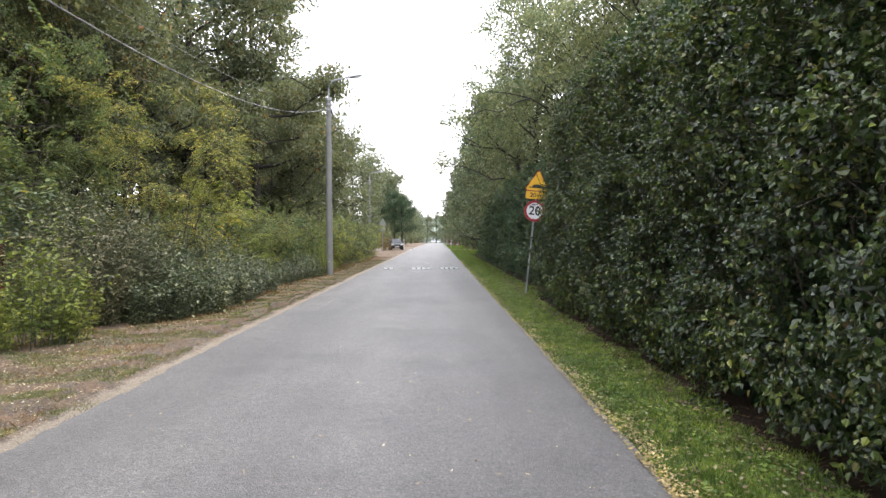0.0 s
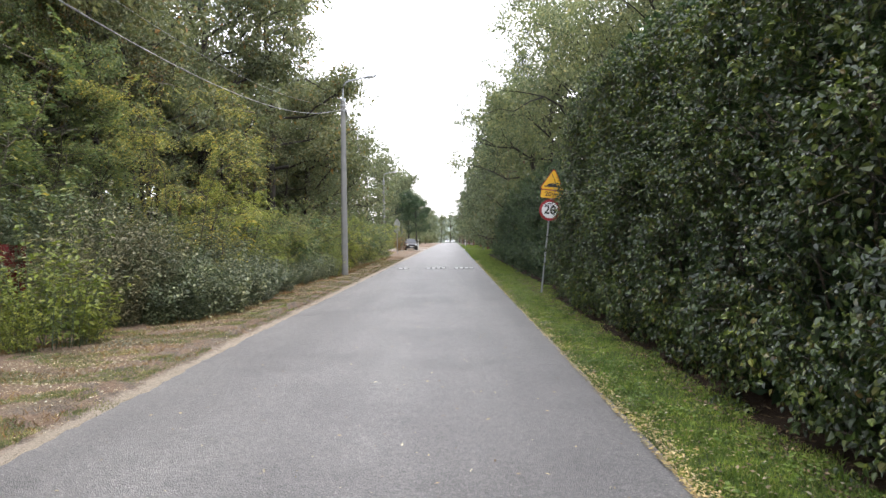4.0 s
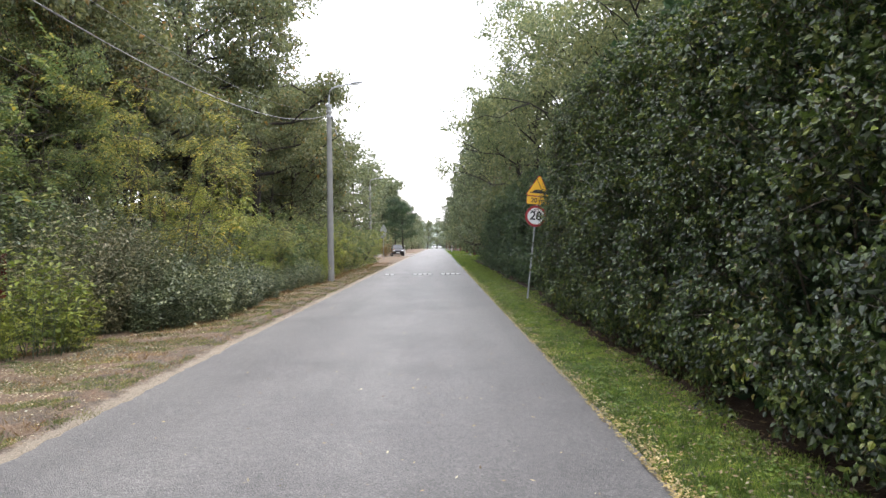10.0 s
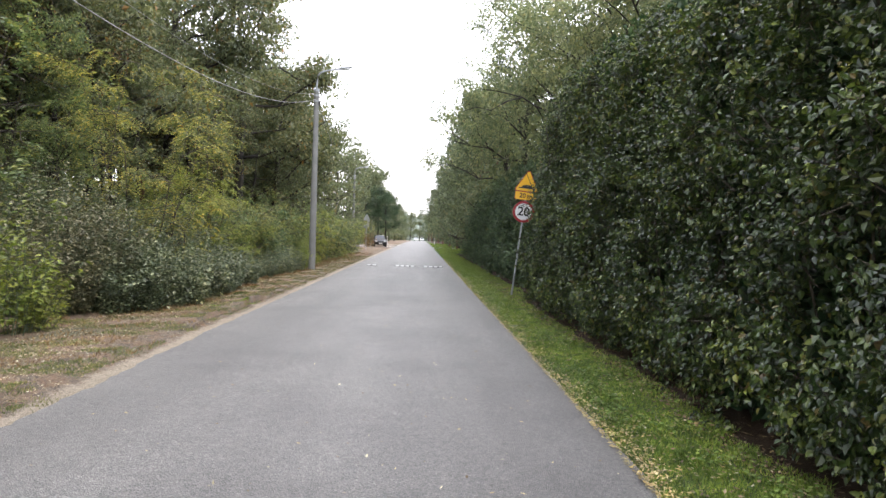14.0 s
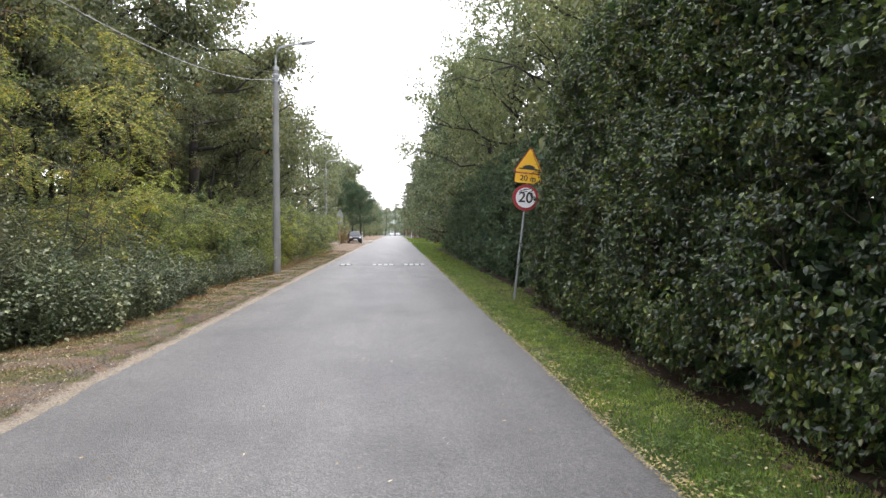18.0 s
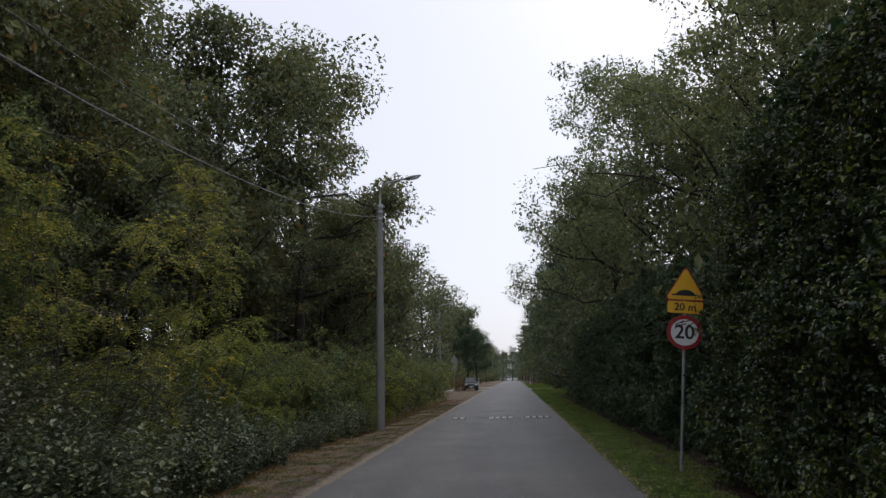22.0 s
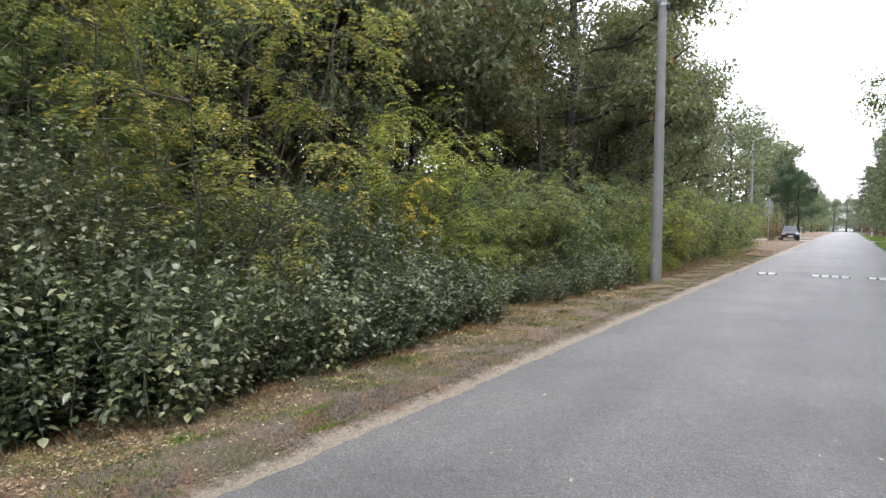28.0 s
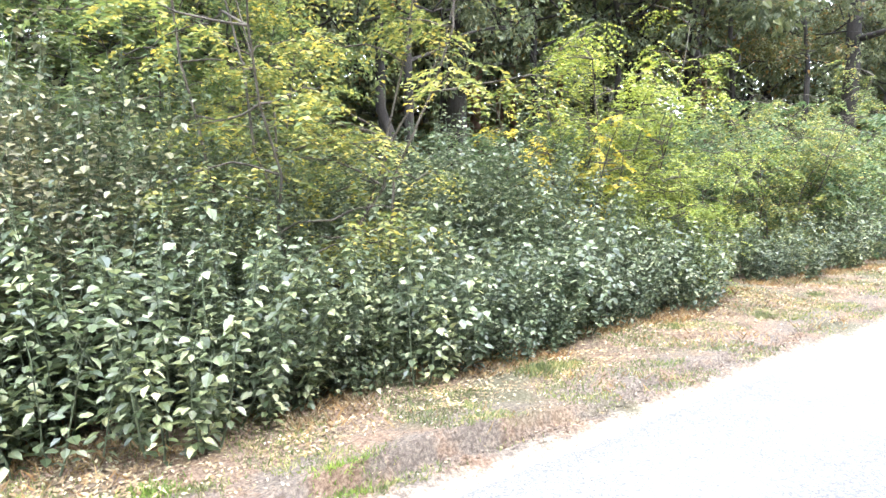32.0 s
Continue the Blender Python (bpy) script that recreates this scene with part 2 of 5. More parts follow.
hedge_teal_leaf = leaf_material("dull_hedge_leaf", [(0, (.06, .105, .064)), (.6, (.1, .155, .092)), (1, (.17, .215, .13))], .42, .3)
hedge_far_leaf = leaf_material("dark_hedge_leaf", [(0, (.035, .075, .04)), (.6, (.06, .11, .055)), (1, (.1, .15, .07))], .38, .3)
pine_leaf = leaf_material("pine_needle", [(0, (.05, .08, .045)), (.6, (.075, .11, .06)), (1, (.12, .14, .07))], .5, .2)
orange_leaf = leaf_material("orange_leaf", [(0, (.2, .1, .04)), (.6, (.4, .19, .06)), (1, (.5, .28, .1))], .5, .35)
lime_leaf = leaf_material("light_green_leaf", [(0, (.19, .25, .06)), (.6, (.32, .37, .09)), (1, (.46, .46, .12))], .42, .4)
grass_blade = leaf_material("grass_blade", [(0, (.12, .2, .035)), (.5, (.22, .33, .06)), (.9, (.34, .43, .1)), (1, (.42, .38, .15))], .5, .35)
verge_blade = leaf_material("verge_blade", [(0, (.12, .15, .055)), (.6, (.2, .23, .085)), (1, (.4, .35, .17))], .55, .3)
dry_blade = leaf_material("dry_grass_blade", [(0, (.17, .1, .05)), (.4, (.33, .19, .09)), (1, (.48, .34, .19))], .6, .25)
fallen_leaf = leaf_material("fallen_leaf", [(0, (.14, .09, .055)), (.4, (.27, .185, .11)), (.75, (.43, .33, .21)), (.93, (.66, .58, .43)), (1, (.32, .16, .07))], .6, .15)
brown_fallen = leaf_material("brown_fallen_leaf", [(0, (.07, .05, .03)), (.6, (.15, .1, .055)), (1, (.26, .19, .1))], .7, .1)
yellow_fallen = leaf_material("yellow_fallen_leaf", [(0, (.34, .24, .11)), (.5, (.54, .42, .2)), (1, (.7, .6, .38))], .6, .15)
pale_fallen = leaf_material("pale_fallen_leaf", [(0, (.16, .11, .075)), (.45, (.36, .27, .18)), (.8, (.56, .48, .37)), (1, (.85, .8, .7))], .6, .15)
oak_bark = bark_material("oak_bark", (.022, .018, .015), (.05, .042, .034))
pine_bark = bark_material("pine_bark", (.1, .055, .035), (.22, .13, .085), 4)
green_stem = bark_material("green_stem", (.1, .13, .075), (.16, .19, .11), 20)
stem_bark = bark_material("stem_bark", (.07, .06, .045), (.13, .11, .08), 20)


def asphalt_build(nt):
    tc = node(nt, "ShaderNodeTexCoord").outputs["Object"]
    grain = node(nt, "ShaderNodeTexVoronoi", {"Vector": tc, "Scale": 100.0})
    fine = noise_of(nt, 160, 3, .7, tc)
    stretch = node(nt, "ShaderNodeMapping", {"Vector": tc, "Scale": (1, .06, 1)}).outputs[0]
    tracks = noise_of(nt, 1.1, 3, .5, stretch)
    patch = noise_of(nt, .5, 5, .65, tc)
    chips = noise_of(nt, 85, 3, .8, tc)
    coarse = noise_of(nt, 13, 3, .8, tc)
    stone = node(nt, "ShaderNodeSeparateColor", {"Color": grain.outputs["Color"]}).outputs[0]
    c = ramp(nt, stone, [(0, (.08, .081, .08)), (.35, (.15, .15, .147)), (.75, (.225, .223, .217)), (1, (.36, .355, .34))])
    c = mixed(nt, .35, c, ramp(nt, fine, [(.3, (.08, .08, .08)), (.7, (.33, .33, .322))]))
    c = mixed(nt, 1.0, c, ramp(nt, chips, [(.34, (.38, .375, .375)), (.46, (.9, .9, .9)), (.56, (1.08, 1.08, 1.07)), (.68, (1.75, 1.73, 1.7))]), 'MULTIPLY')
    c = mixed(nt, 1.0, c, ramp(nt, coarse, [(.3, (.8, .8, .805)), (.5, (1, 1, 1)), (.72, (1.15, 1.15, 1.13))]), 'MULTIPLY')
    c = mixed(nt, 1.0, c, ramp(nt, tracks, [(.3, (.57, .55, .537)), (.7, (.8, .772, .752))]), 'MULTIPLY')
    c = mixed(nt, 1.0, c, ramp(nt, patch, [(.32, (.74, .735, .74)), (.5, (.98, .98, .98)), (.68, (1.1, 1.1, 1.09))]), 'MULTIPLY')
    return principled(nt, c, .56, 0, grain.outputs["Distance"], .8, .01, .55)


# crowns paled to grey-green: distance haze painted into the base colour
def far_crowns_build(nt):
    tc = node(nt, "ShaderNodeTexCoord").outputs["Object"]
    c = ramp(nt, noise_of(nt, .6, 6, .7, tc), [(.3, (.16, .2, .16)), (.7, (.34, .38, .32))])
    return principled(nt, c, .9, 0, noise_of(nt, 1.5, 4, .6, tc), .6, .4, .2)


far_crowns = material("hazed_wood_crowns", far_crowns_build)
asphalt = material("worn_asphalt", asphalt_build)


def hedge_foot_shade(nt, c):
    """Leaf litter darkened evenly: shade of the hedge foot put into the colour."""
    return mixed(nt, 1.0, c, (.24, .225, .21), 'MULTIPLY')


def ground_build(nt):
    tc = node(nt, "ShaderNodeTexCoord").outputs["Object"]
    x = node(nt, "ShaderNodeSeparateXYZ", {"Vector": tc}).outputs["X"]
    wav = node(nt, "ShaderNodeMath", {0: noise_of(nt, 4.5, 7, .85, tc), 1: 0.6}, op='MULTIPLY').outputs[0]
    xw = node(nt, "ShaderNodeMath", {0: x, 1: wav}, op='ADD').outputs[0]
    fine, mid, big = noise_of(nt, 42, 6, .75, tc), noise_of(nt, 3.2, 5, .65, tc), noise_of(nt, .8, 3, .5, tc)
    dirt = ramp(nt, fine, [(.32, (.08, .064, .05)), (.5, (.18, .146, .115)), (.68, (.35, .292, .23))])
    litter = ramp(nt, fine, [(.32, (.1, .068, .045)), (.5, (.24, .162, .108)), (.7, (.44, .345, .25))])
    turf = ramp(nt, fine, [(.25, (.04, .07, .02)), (.6, (.09, .12, .035)), (.85, (.2, .18, .07))])
    sand = ramp(nt, fine, [(.3, (.2, .165, .12)), (.5, (.38, .325, .25)), (.7, (.54, .475, .375))])
    c = mixed(nt, band(nt, mid, .46, .6), dirt, litter)
    c = mixed(nt, band(nt, xw, -4.1, -3.95), mixed(nt, .6, c, litter), c)
    c = mixed(nt, band(nt, big, .56, .66), c, mixed(nt, .6, turf, dirt))
    c = mixed(nt, band(nt, xw, -3.42, -3.32), c, sand)
    c = mixed(nt, band(nt, xw, 1.4, 1.8), c, turf)
    # painted shade: a darkened litter strip below the hedge face
    c = mixed(nt, band(nt, xw, 2.62, 2.85), c, hedge_foot_shade(nt, litter))
    c = mixed(nt, 1.0, c, (.84, .84, .84), 'MULTIPLY')
    return principled(nt, c, .95, 0, fine, 1.0, .03, .2)


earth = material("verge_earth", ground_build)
concrete = plain("weathered_concrete", (.21, .21, .2), .85, 0, 70, .3, .5)
galv = plain("galvanised_steel", (.36, .375, .38), .45, .7, 50, .2)
sign_yellow = plain("yellow_sign_sheet", (.74, .42, .008), .4, 0, 30, .08)
sign_red = plain("red_sign_sheet", (.3, .012, .016), .4, 0, 30, .12)
sign_white = plain("white_sign_sheet", (.74, .74, .74), .4, 0, 30, .1)
sign_black = plain("black_sign_print", (.012, .012, .014), .5, 0, 30, .1)
rubber = plain("dark_rubber", (.05, .05, .052), .8, 0, 60, .3, .4)
road_white = plain("white_road_marker", (.6, .6, .58), .6, 0, 60, .15)
cable_mat = plain("cable_sheath", (.22, .22, .23), .5, 0, 40, .15)
red_wood = plain("red_painted_board", (.15, .014, .018), .6, 0, 40, .25)

# ---- ground and road ----
CREST = 60.0
HUMP_Y = 34.15
HUMPS = ((-2.83, -2.3, 2), (-1.38, -.36, 4), (.06, 1.08, 4))

def spaced(stops):
    """Steps along an axis: (start, end, step) in turn."""
    return np.unique(np.round(np.concatenate([np.arange(a, b + 1e-6, s) for a, b, s in stops]), 4))


def sheet(xs, ys, height):
    X, Y = np.meshgrid(xs, ys)
    V = np.stack([X, Y, height(X, Y)], -1).reshape(-1, 3)
    nx, ny = len(xs), len(ys)
    i = (np.arange(ny - 1)[:, None] * nx + np.arange(nx - 1)[None]).reshape(-1, 1)
    return V, i + np.array([[0, 1, nx + 1, nx]])


def hills(X, Y, scale, seed):
    r = np.random.default_rng(seed)
    out = np.zeros_like(X)
    for k in range(9):
        a, f = r.uniform(0, 6.28), scale * r.uniform(.6, 2.4)
        out += np.sin(f * (X * np.cos(a) + Y * np.sin(a)) + r.uniform(0, 6.28)) / 9
    return out


def lift(y):
    """The lane's height: level, then sinking a little far off."""
    y = np.asarray(y, float)
    return -.5 * (np.clip(y - CREST, 0, 360) / 160) ** 2


def rut_line(Y):
    """The broken edge of the wheel track beside the road."""
    return -3.93 + .05 * np.sin(Y * .5) + .03 * np.sin(Y * 2.3 + 1) + .02 * np.sin(Y * 7.1) + .012 * np.sin(Y * 17.3 + 2)


def rut_depth(Y):
    return np.clip(.62 + .25 * np.sin(Y * .75 + 2.0) + .25 * np.sin(Y * 2.1), .2, 1) * np.interp(Y, [10, 13, 16.3, 17.2, 20, 30], [.25, 1.1, 1.1, .45, .6, .4])


def ground_z(X, Y):
    X, Y = np.asarray(X, float), np.asarray(Y, float)
    left = np.clip((ROAD_L - X + .02) / .3, 0, 1)
    right = np.clip((X - ROAD_R + .06) / .12, 0, 1)
    z = -.06 + left * (.055 + .05 * hills(X, Y, 3.2, 3) + .025 * hills(X, Y, 11, 4)) + right * (.075 + .03 * hills(X, Y, 4, 5))
    # a rut with a low ridge beside the road
    rut = rut_line(Y)
    d = rut - X
    z += left * (.11 * np.clip((d + .01) / .024, 0, 1) * np.exp(-np.clip(d, 0, 9) / .4) - .055 * np.exp(-((d + .05) / .04) ** 2)) * rut_depth(Y)
    far = np.clip((np.abs(X + 1) - 5) / 10, 0, 1)
    return z + far * .12 * hills(X, Y, .5, 6) + lift(Y)


gx = spaced([(-700, -60, 80), (-60, -12, 6), (-12, -6, .5), (-6, -4.4, .06), (-4.4, -3.8, .025), (-3.8, -3.3, .05), (-3.3, 1.4, .8), (1.4, 3.2, .09), (3.2, 12, .6), (12, 60, 6), (60, 700, 80)])
gy = spaced([(-700, -40, 60), (-40, 2, 3), (2, 24, .09), (24, 45, .3), (45, 120, 3), (120, 900, 60)])
gv, gf = sheet(gx, gy, ground_z)
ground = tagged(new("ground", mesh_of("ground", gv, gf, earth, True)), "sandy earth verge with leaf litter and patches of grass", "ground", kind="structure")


def road_surface():
    ys = spaced([(-60, 2, 2), (2, 45, .12), (45, 420, 4)])
    n = len(ys)
    def edge(amount, seed):
        q = np.zeros(n)
        rr = np.random.default_rng(seed)
        for k in range(14):
            q += np.sin(ys * rr.uniform(1.5, 24) + rr.uniform(0, 6.3)) * rr.uniform(.2, 1)
        return q * amount
    el, er = ROAD_L + edge(.011, 1) + np.interp(ys, [2, 7, 11], [.07, .06, 0]), ROAD_R + edge(.004, 2) + np.interp(ys, [4, 12, 16], [.06, .05, 0])
    cols = np.linspace(0, 1, 11)
    X = el[:, None] * (1 - cols) + er[:, None] * cols
    Z = .022 * (1 - (2 * cols - 1) ** 2)[None] + lift(ys)[:, None]
    V = np.stack([X, np.repeat(ys[:, None], 11, 1), Z], -1)
    low = V[:, [0, -1]].copy()
    low[..., 2] -= .09
    V = np.concatenate([low[:, :1], V, low[:, 1:]], 1)
    m = 13
    i = (np.arange(n - 1)[:, None] * m + np.arange(m - 1)[None]).reshape(-1, 1)
    return V.reshape(-1, 3), i + np.array([[0, 1, m + 1, m]])


rv, rf = road_surface()
road = tagged(new("road", mesh_of("road", rv, rf, asphalt)), "straight grey worn asphalt lane with ragged edges", "road", kind="structure")

# ---- plants: the kinds ----
def limb_path(r, start, way, length, n=6, bend=.12, lift=.0):
    t = np.linspace(0, 1, n)[:, None]
    p = np.asarray(start) + np.asarray(way) * length * t + wobble(n, r, bend * length / n)
    p[:, 2] += lift * length * t[:, 0] ** 2
    return p


def tree_kind(name, seed, height, spread, clumps, per, leaf, leaf_mat, bark_mat, first=.28, radius=.22, gauss=.55, droop=.3, lean=.02, twigs=3):
    """A broadleaved tree: tapered trunk, limbs with side branches, a crown of clumps of leaves."""
    r = np.random.default_rng(seed)
    root = tagged(new(name), "", "tree")
    n = 12
    tp = np.zeros((n, 3))
    tp[:, 2] = np.linspace(-.1, height * .9, n)
    tp += wobble(n, r, lean * height / n * 3) * np.array([1, 1, .1])
    tr = radius * (1 - np.linspace(0, .93, n)) ** .8
    tr[0] *= 1.5
    part("trunk", mesh_of("trunk", *tube(tp, tr, 9), bark_mat, True), root)
    pieces, ends = [], []
    for k in range(15):
        h = first + (1 - first) * (k / 15) ** .9 * .95
        base = np.array([np.interp(h * height * .9, tp[:, 2], tp[:, i]) for i in range(3)])
        a = k * 2.4 + r.uniform(-.5, .5)
        size = spread * (1.05 - .75 * ((h - first) / (1 - first)) ** 1.6) * r.uniform(.75, 1.1)
        way = unit(np.array([np.cos(a), np.sin(a), r.uniform(.08, .5) + .5 * (h - first)]))
        p = limb_path(r, base, way, size, 7, .35, .12)
        rad = np.interp(h * height * .9, tp[:, 2], tr) * .5
        pieces.append(tube(p, np.linspace(max(rad, .03), .012, 7), 5))
        ends += [p[i] for i in (3, 4, 5, 6)]
        for j in range(twigs):
            s = p[2 + j]
            w2 = unit(way + r.normal(0, .7, 3))
            q = limb_path(r, s, w2, size * r.uniform(.3, .55), 5, .3, .1)
            pieces.append(tube(q, np.linspace(rad * .4 + .008, .006, 5), 4))
            ends += [q[2], q[3], q[4]]
    part("branchwork", mesh_of("branchwork", *joined(pieces), bark_mat, True), root)
    ends = np.array(ends + [tp[-1] + [0, 0, .05 * height]] * 3)
    C = ends[r.integers(0, len(ends), clumps)] + r.normal(0, gauss * .4, (clumps, 3))
    m = clumps * per
    out = unit(r.normal(0, 1, (m, 3)))
    R = np.repeat(r.uniform(.55, 1.25, (clumps, 1)), per, 0) * gauss * r.uniform(0, 1, (m, 1)) ** .35
    P = np.repeat(C, per, 0) + out * R * np.array([1, 1, .6])
    D = unit(out * .8 + r.normal(0, .6, (m, 3)) + np.array([0, 0, -droop]))
    N = unit(out * .5 + r.normal(0, .45, (m, 3)) + np.array([0, 0, .9]))
    L = leaf * r.uniform(.6, 1.3, m)
    part("crown", mesh_of("crown", *leaf_arrays(P, D, N, L, L * .62, sides=4), leaf_mat), root)
    return root


def pine_kind(name, seed, height, clumps, per, leaf):
    """A pine: bare reddish trunk, flat whorls of branches with needle tufts in the upper half."""
    r = np.random.default_rng(seed)
    root = tagged(new(name), "", "tree")
    n = 10
    tp = np.zeros((n, 3))
    tp[:, 2] = np.linspace(-.1, height * .97, n)
    tp += wobble(n, r, .05) * np.array([1, 1, 0])
    tr = .17 * (1 - np.linspace(0, .9, n))
    part("trunk", mesh_of("trunk", *tube(tp, tr, 8), pine_bark, True), root)
    pieces, ends = [], []
    for k in range(26):
        h = .42 + .56 * k / 26
        base = np.array([np.interp(h * height, tp[:, 2], tp[:, i]) for i in range(3)])
        a = k * 2.1 + r.uniform(-.4, .4)
        p = limb_path(r, base, unit(np.array([np.cos(a), np.sin(a), .12])), (1.06 - h) * height * .33 * r.uniform(.6, 1.15), 6, .2, .1)
        pieces.append(tube(p, np.linspace(.035, .008, 6), 4))
        ends += [p[i] for i in (2, 3, 4, 5, 5)]
    part("branchwork", mesh_of("branchwork", *joined(pieces), pine_bark, True), root)
    ends = np.array(ends)
    C = ends[r.integers(0, len(ends), clumps)] + r.normal(0, .15, (clumps, 3))
    P = np.repeat(C, per, 0) + r.normal(0, 1, (clumps * per, 3)) * np.array([.3, .3, .12])
    m = len(P)
    D = unit(r.normal(0, 1, (m, 3)) + np.array([0, 0, .5]))
    L = leaf * r.uniform(.7, 1.2, m)
    part("crown", mesh_of("crown", *leaf_arrays(P, D, r.normal(0, 1, (m, 3)), L, L * .22, sides=4), pine_leaf), root)
    return root


def shoots_kind(name, seed, shoots, height, radius, leaf, leaf_mat, per=26, category="bush", lean=.35, ratio=.6, sides=6, grade=(1.0, 1.0), uneven=.275):
    """A bush of upright shoots, each set with pointed leaves that spread outwards and hang at the tip."""
    r = np.random.default_rng(seed)
    root = tagged(new(name), "", category)
    pieces, P, D, N, S = [], [], [], [], []
    for k in range(shoots):
        a, q = r.uniform(0, 6.28), radius * np.sqrt(r.uniform(0, 1))
        out = np.array([np.cos(a), np.sin(a), 0])
        h = height * (.825 + uneven * r.uniform(-1, 1)) * (1.08 - .3 * q / radius)
        way = unit(out * lean * (q / radius) + r.normal(0, .1, 3) * [1, 1, 0] + np.array([0, 0, 1.]))
        p = limb_path(r, out * q * .75 + [0, 0, -.03], way, h, 7, .12)
        if k % 3 == 0 or sides == 6:
            pieces.append(tube(p, np.linspace(.006, .002, 7), 4))
        t = np.sort(r.uniform(.1, 1.0, per))
        pts = np.stack([np.interp(t, np.linspace(0, 1, 7), p[:, i]) for i in range(3)], 1)
        ang = np.arange(per) * 2.4 + r.uniform(0, 6.28)
        o = np.stack([np.cos(ang), np.sin(ang), np.zeros(per)], 1) + r.normal(0, .2, (per, 3))
        fall = r.uniform(-.3, .55, (per, 1)) * np.array([0, 0, 1.])
        P.append(pts + o * .025)
        D.append(o - fall)
        N.append(np.array([0, 0, 1.]) + o * (.1 + fall[:, 2:]) + r.normal(0, .25, (per, 3)))
        S.append(grade[0] + (grade[1] - grade[0]) * t)
    P, D, N, S = np.concatenate(P), np.concatenate(D), np.concatenate(N), np.concatenate(S)
    L = leaf * S * r.uniform(.7, 1.25, len(P))
    part("branchwork", mesh_of("branchwork", *joined(pieces), green_stem, True), root)
    part("foliage", mesh_of("foliage", *leaf_arrays(P, D, N, L, L * ratio, .1, .14, sides), leaf_mat), root)
    return root


def locust_kind(name, seed, height, spread, compound, leaf_mat, leaflet=.056, rachis=.34):
    """A young locust: thin stems that fan out, long leaves of paired leaflets hanging from them."""
    r = np.random.default_rng(seed)
    root = tagged(new(name), "", "shrub")
    pieces, sprays = [], []
    for k in range(8):
        a = k * .8 + r.uniform(-.4, .4)
        way = unit(np.array([np.cos(a) * .3, np.sin(a) * .3, 1]))
        p = limb_path(r, np.array([np.cos(a), np.sin(a), -.2]) * spread * .15, way, height * r.uniform(.6, 1), 9, .25)
        pieces.append(tube(p, np.linspace(.017, .005, 9), 5))
        for j in range(14):
            s = p[min(8, int(1 + 8 * (j + r.uniform(0, 1)) / 14))]
            b = r.uniform(0, 6.28)
            q = limb_path(r, s, unit(np.array([np.cos(b), np.sin(b), r.uniform(.0, .55)])), spread * r.uniform(.35, .75), 6, .25, -.15)
            pieces.append(tube(q, np.linspace(.01, .003, 6), 4))
            sprays += [(q[0], q[3]), (q[2], q[5]), (q[3], q[5])]
        sprays += [(p[5], p[8]), (p[6], p[8])]
    part("branchwork", mesh_of("branchwork", *joined(pieces), stem_bark, True), root)
    sprays = np.array(sprays)
    pick = r.integers(0, len(sprays), compound)
    u = r.uniform(.15, 1.0, (compound, 1))
    P0 = sprays[pick, 0] * (1 - u) + sprays[pick, 1] * u + r.normal(0, .05, (compound, 3))
    along = unit(sprays[pick, 1] - sprays[pick, 0])
    side = unit(np.cross(along, [0, 0, 1.])) * np.where(r.uniform(0, 1, (compound, 1)) < .5, -1, 1)
    D0 = unit(along * .5 + side * .9 + r.normal(0, .3, (compound, 3)) + np.array([0, 0, -.15]))
    S0 = unit(np.cross(D0, [0, 0, 1.]))
    pairs = 7
    P, D = [], []
    for k in range(pairs):
        s = (.2 + .8 * k / pairs) * rachis
        c = P0 + D0 * s - np.array([0, 0, 1.]) * (s ** 2) * 1.6
        for sg in (-1, 1):
            P.append(c)
            D.append(S0 * sg + D0 * .35 + r.normal(0, .15, (compound, 3)) - [0, 0, .15])
    P, D = np.concatenate(P), np.concatenate(D)
    m = len(P)
    N = unit(r.normal(0, .38, (m, 3)) + [0, 0, .9])
    L = leaflet * r.uniform(.75, 1.2, m)
    part("foliage", mesh_of("foliage", *leaf_arrays(P, D, N, L, L * .56, .1, .1, 4), leaf_mat), root)
    return root


def put(kind, x, y, turn, scale, label, group, z=0.0, leaf_mat=None, tall=1.0):
    ob = copy_thing(kind, Matrix.Identity(4))
    ob.matrix_basis = Matrix.LocRotScale((x, y, z + float(lift(y))), Euler((0, 0, turn)), (scale, scale, scale * tall))
    tagged(ob, label, group=group)
    if leaf_mat is not None:
        for c in ob.children:
            if c.name.startswith(("crown", "foliage")):
                c.material_slots[0].link = 'OBJECT'
                c.material_slots[0].material = leaf_mat
    return ob


def retire(*kinds):
    """The patterns themselves are taken away once their copies stand."""
    for k in kinds:
        for o in (*k.children_recursive, k):
            bpy.data.objects.remove(o)


rnd = np.random.default_rng(77)


# ---- left side: bushes along the verge ----
bush_a = [shoots_kind("leafy_bush", 100 + k, 50, 1.0, .6, .056, bush_leaf, 46, ratio=.74, uneven=.35) for k in range(4)]
bush_b = [shoots_kind("tall_bush", 120 + k, 115, 2.15, .95, .074, bush_leaf, 48, ratio=.72, grade=(1.1, .8)) for k in range(3)]


def front(y):
    return np.interp(y, [4, 8, 11, 12.6, 13.3, 14, 15, 16.5, 18, 20, 21.3, 24, 29, 40, 60], [-8.0, -7.4, -6.9, -6.6, -6.1, -5.55, -5.27, -5.35, -5.45, -5.5, -5.9, -5.7, -5.4, -5.6, -5.6])


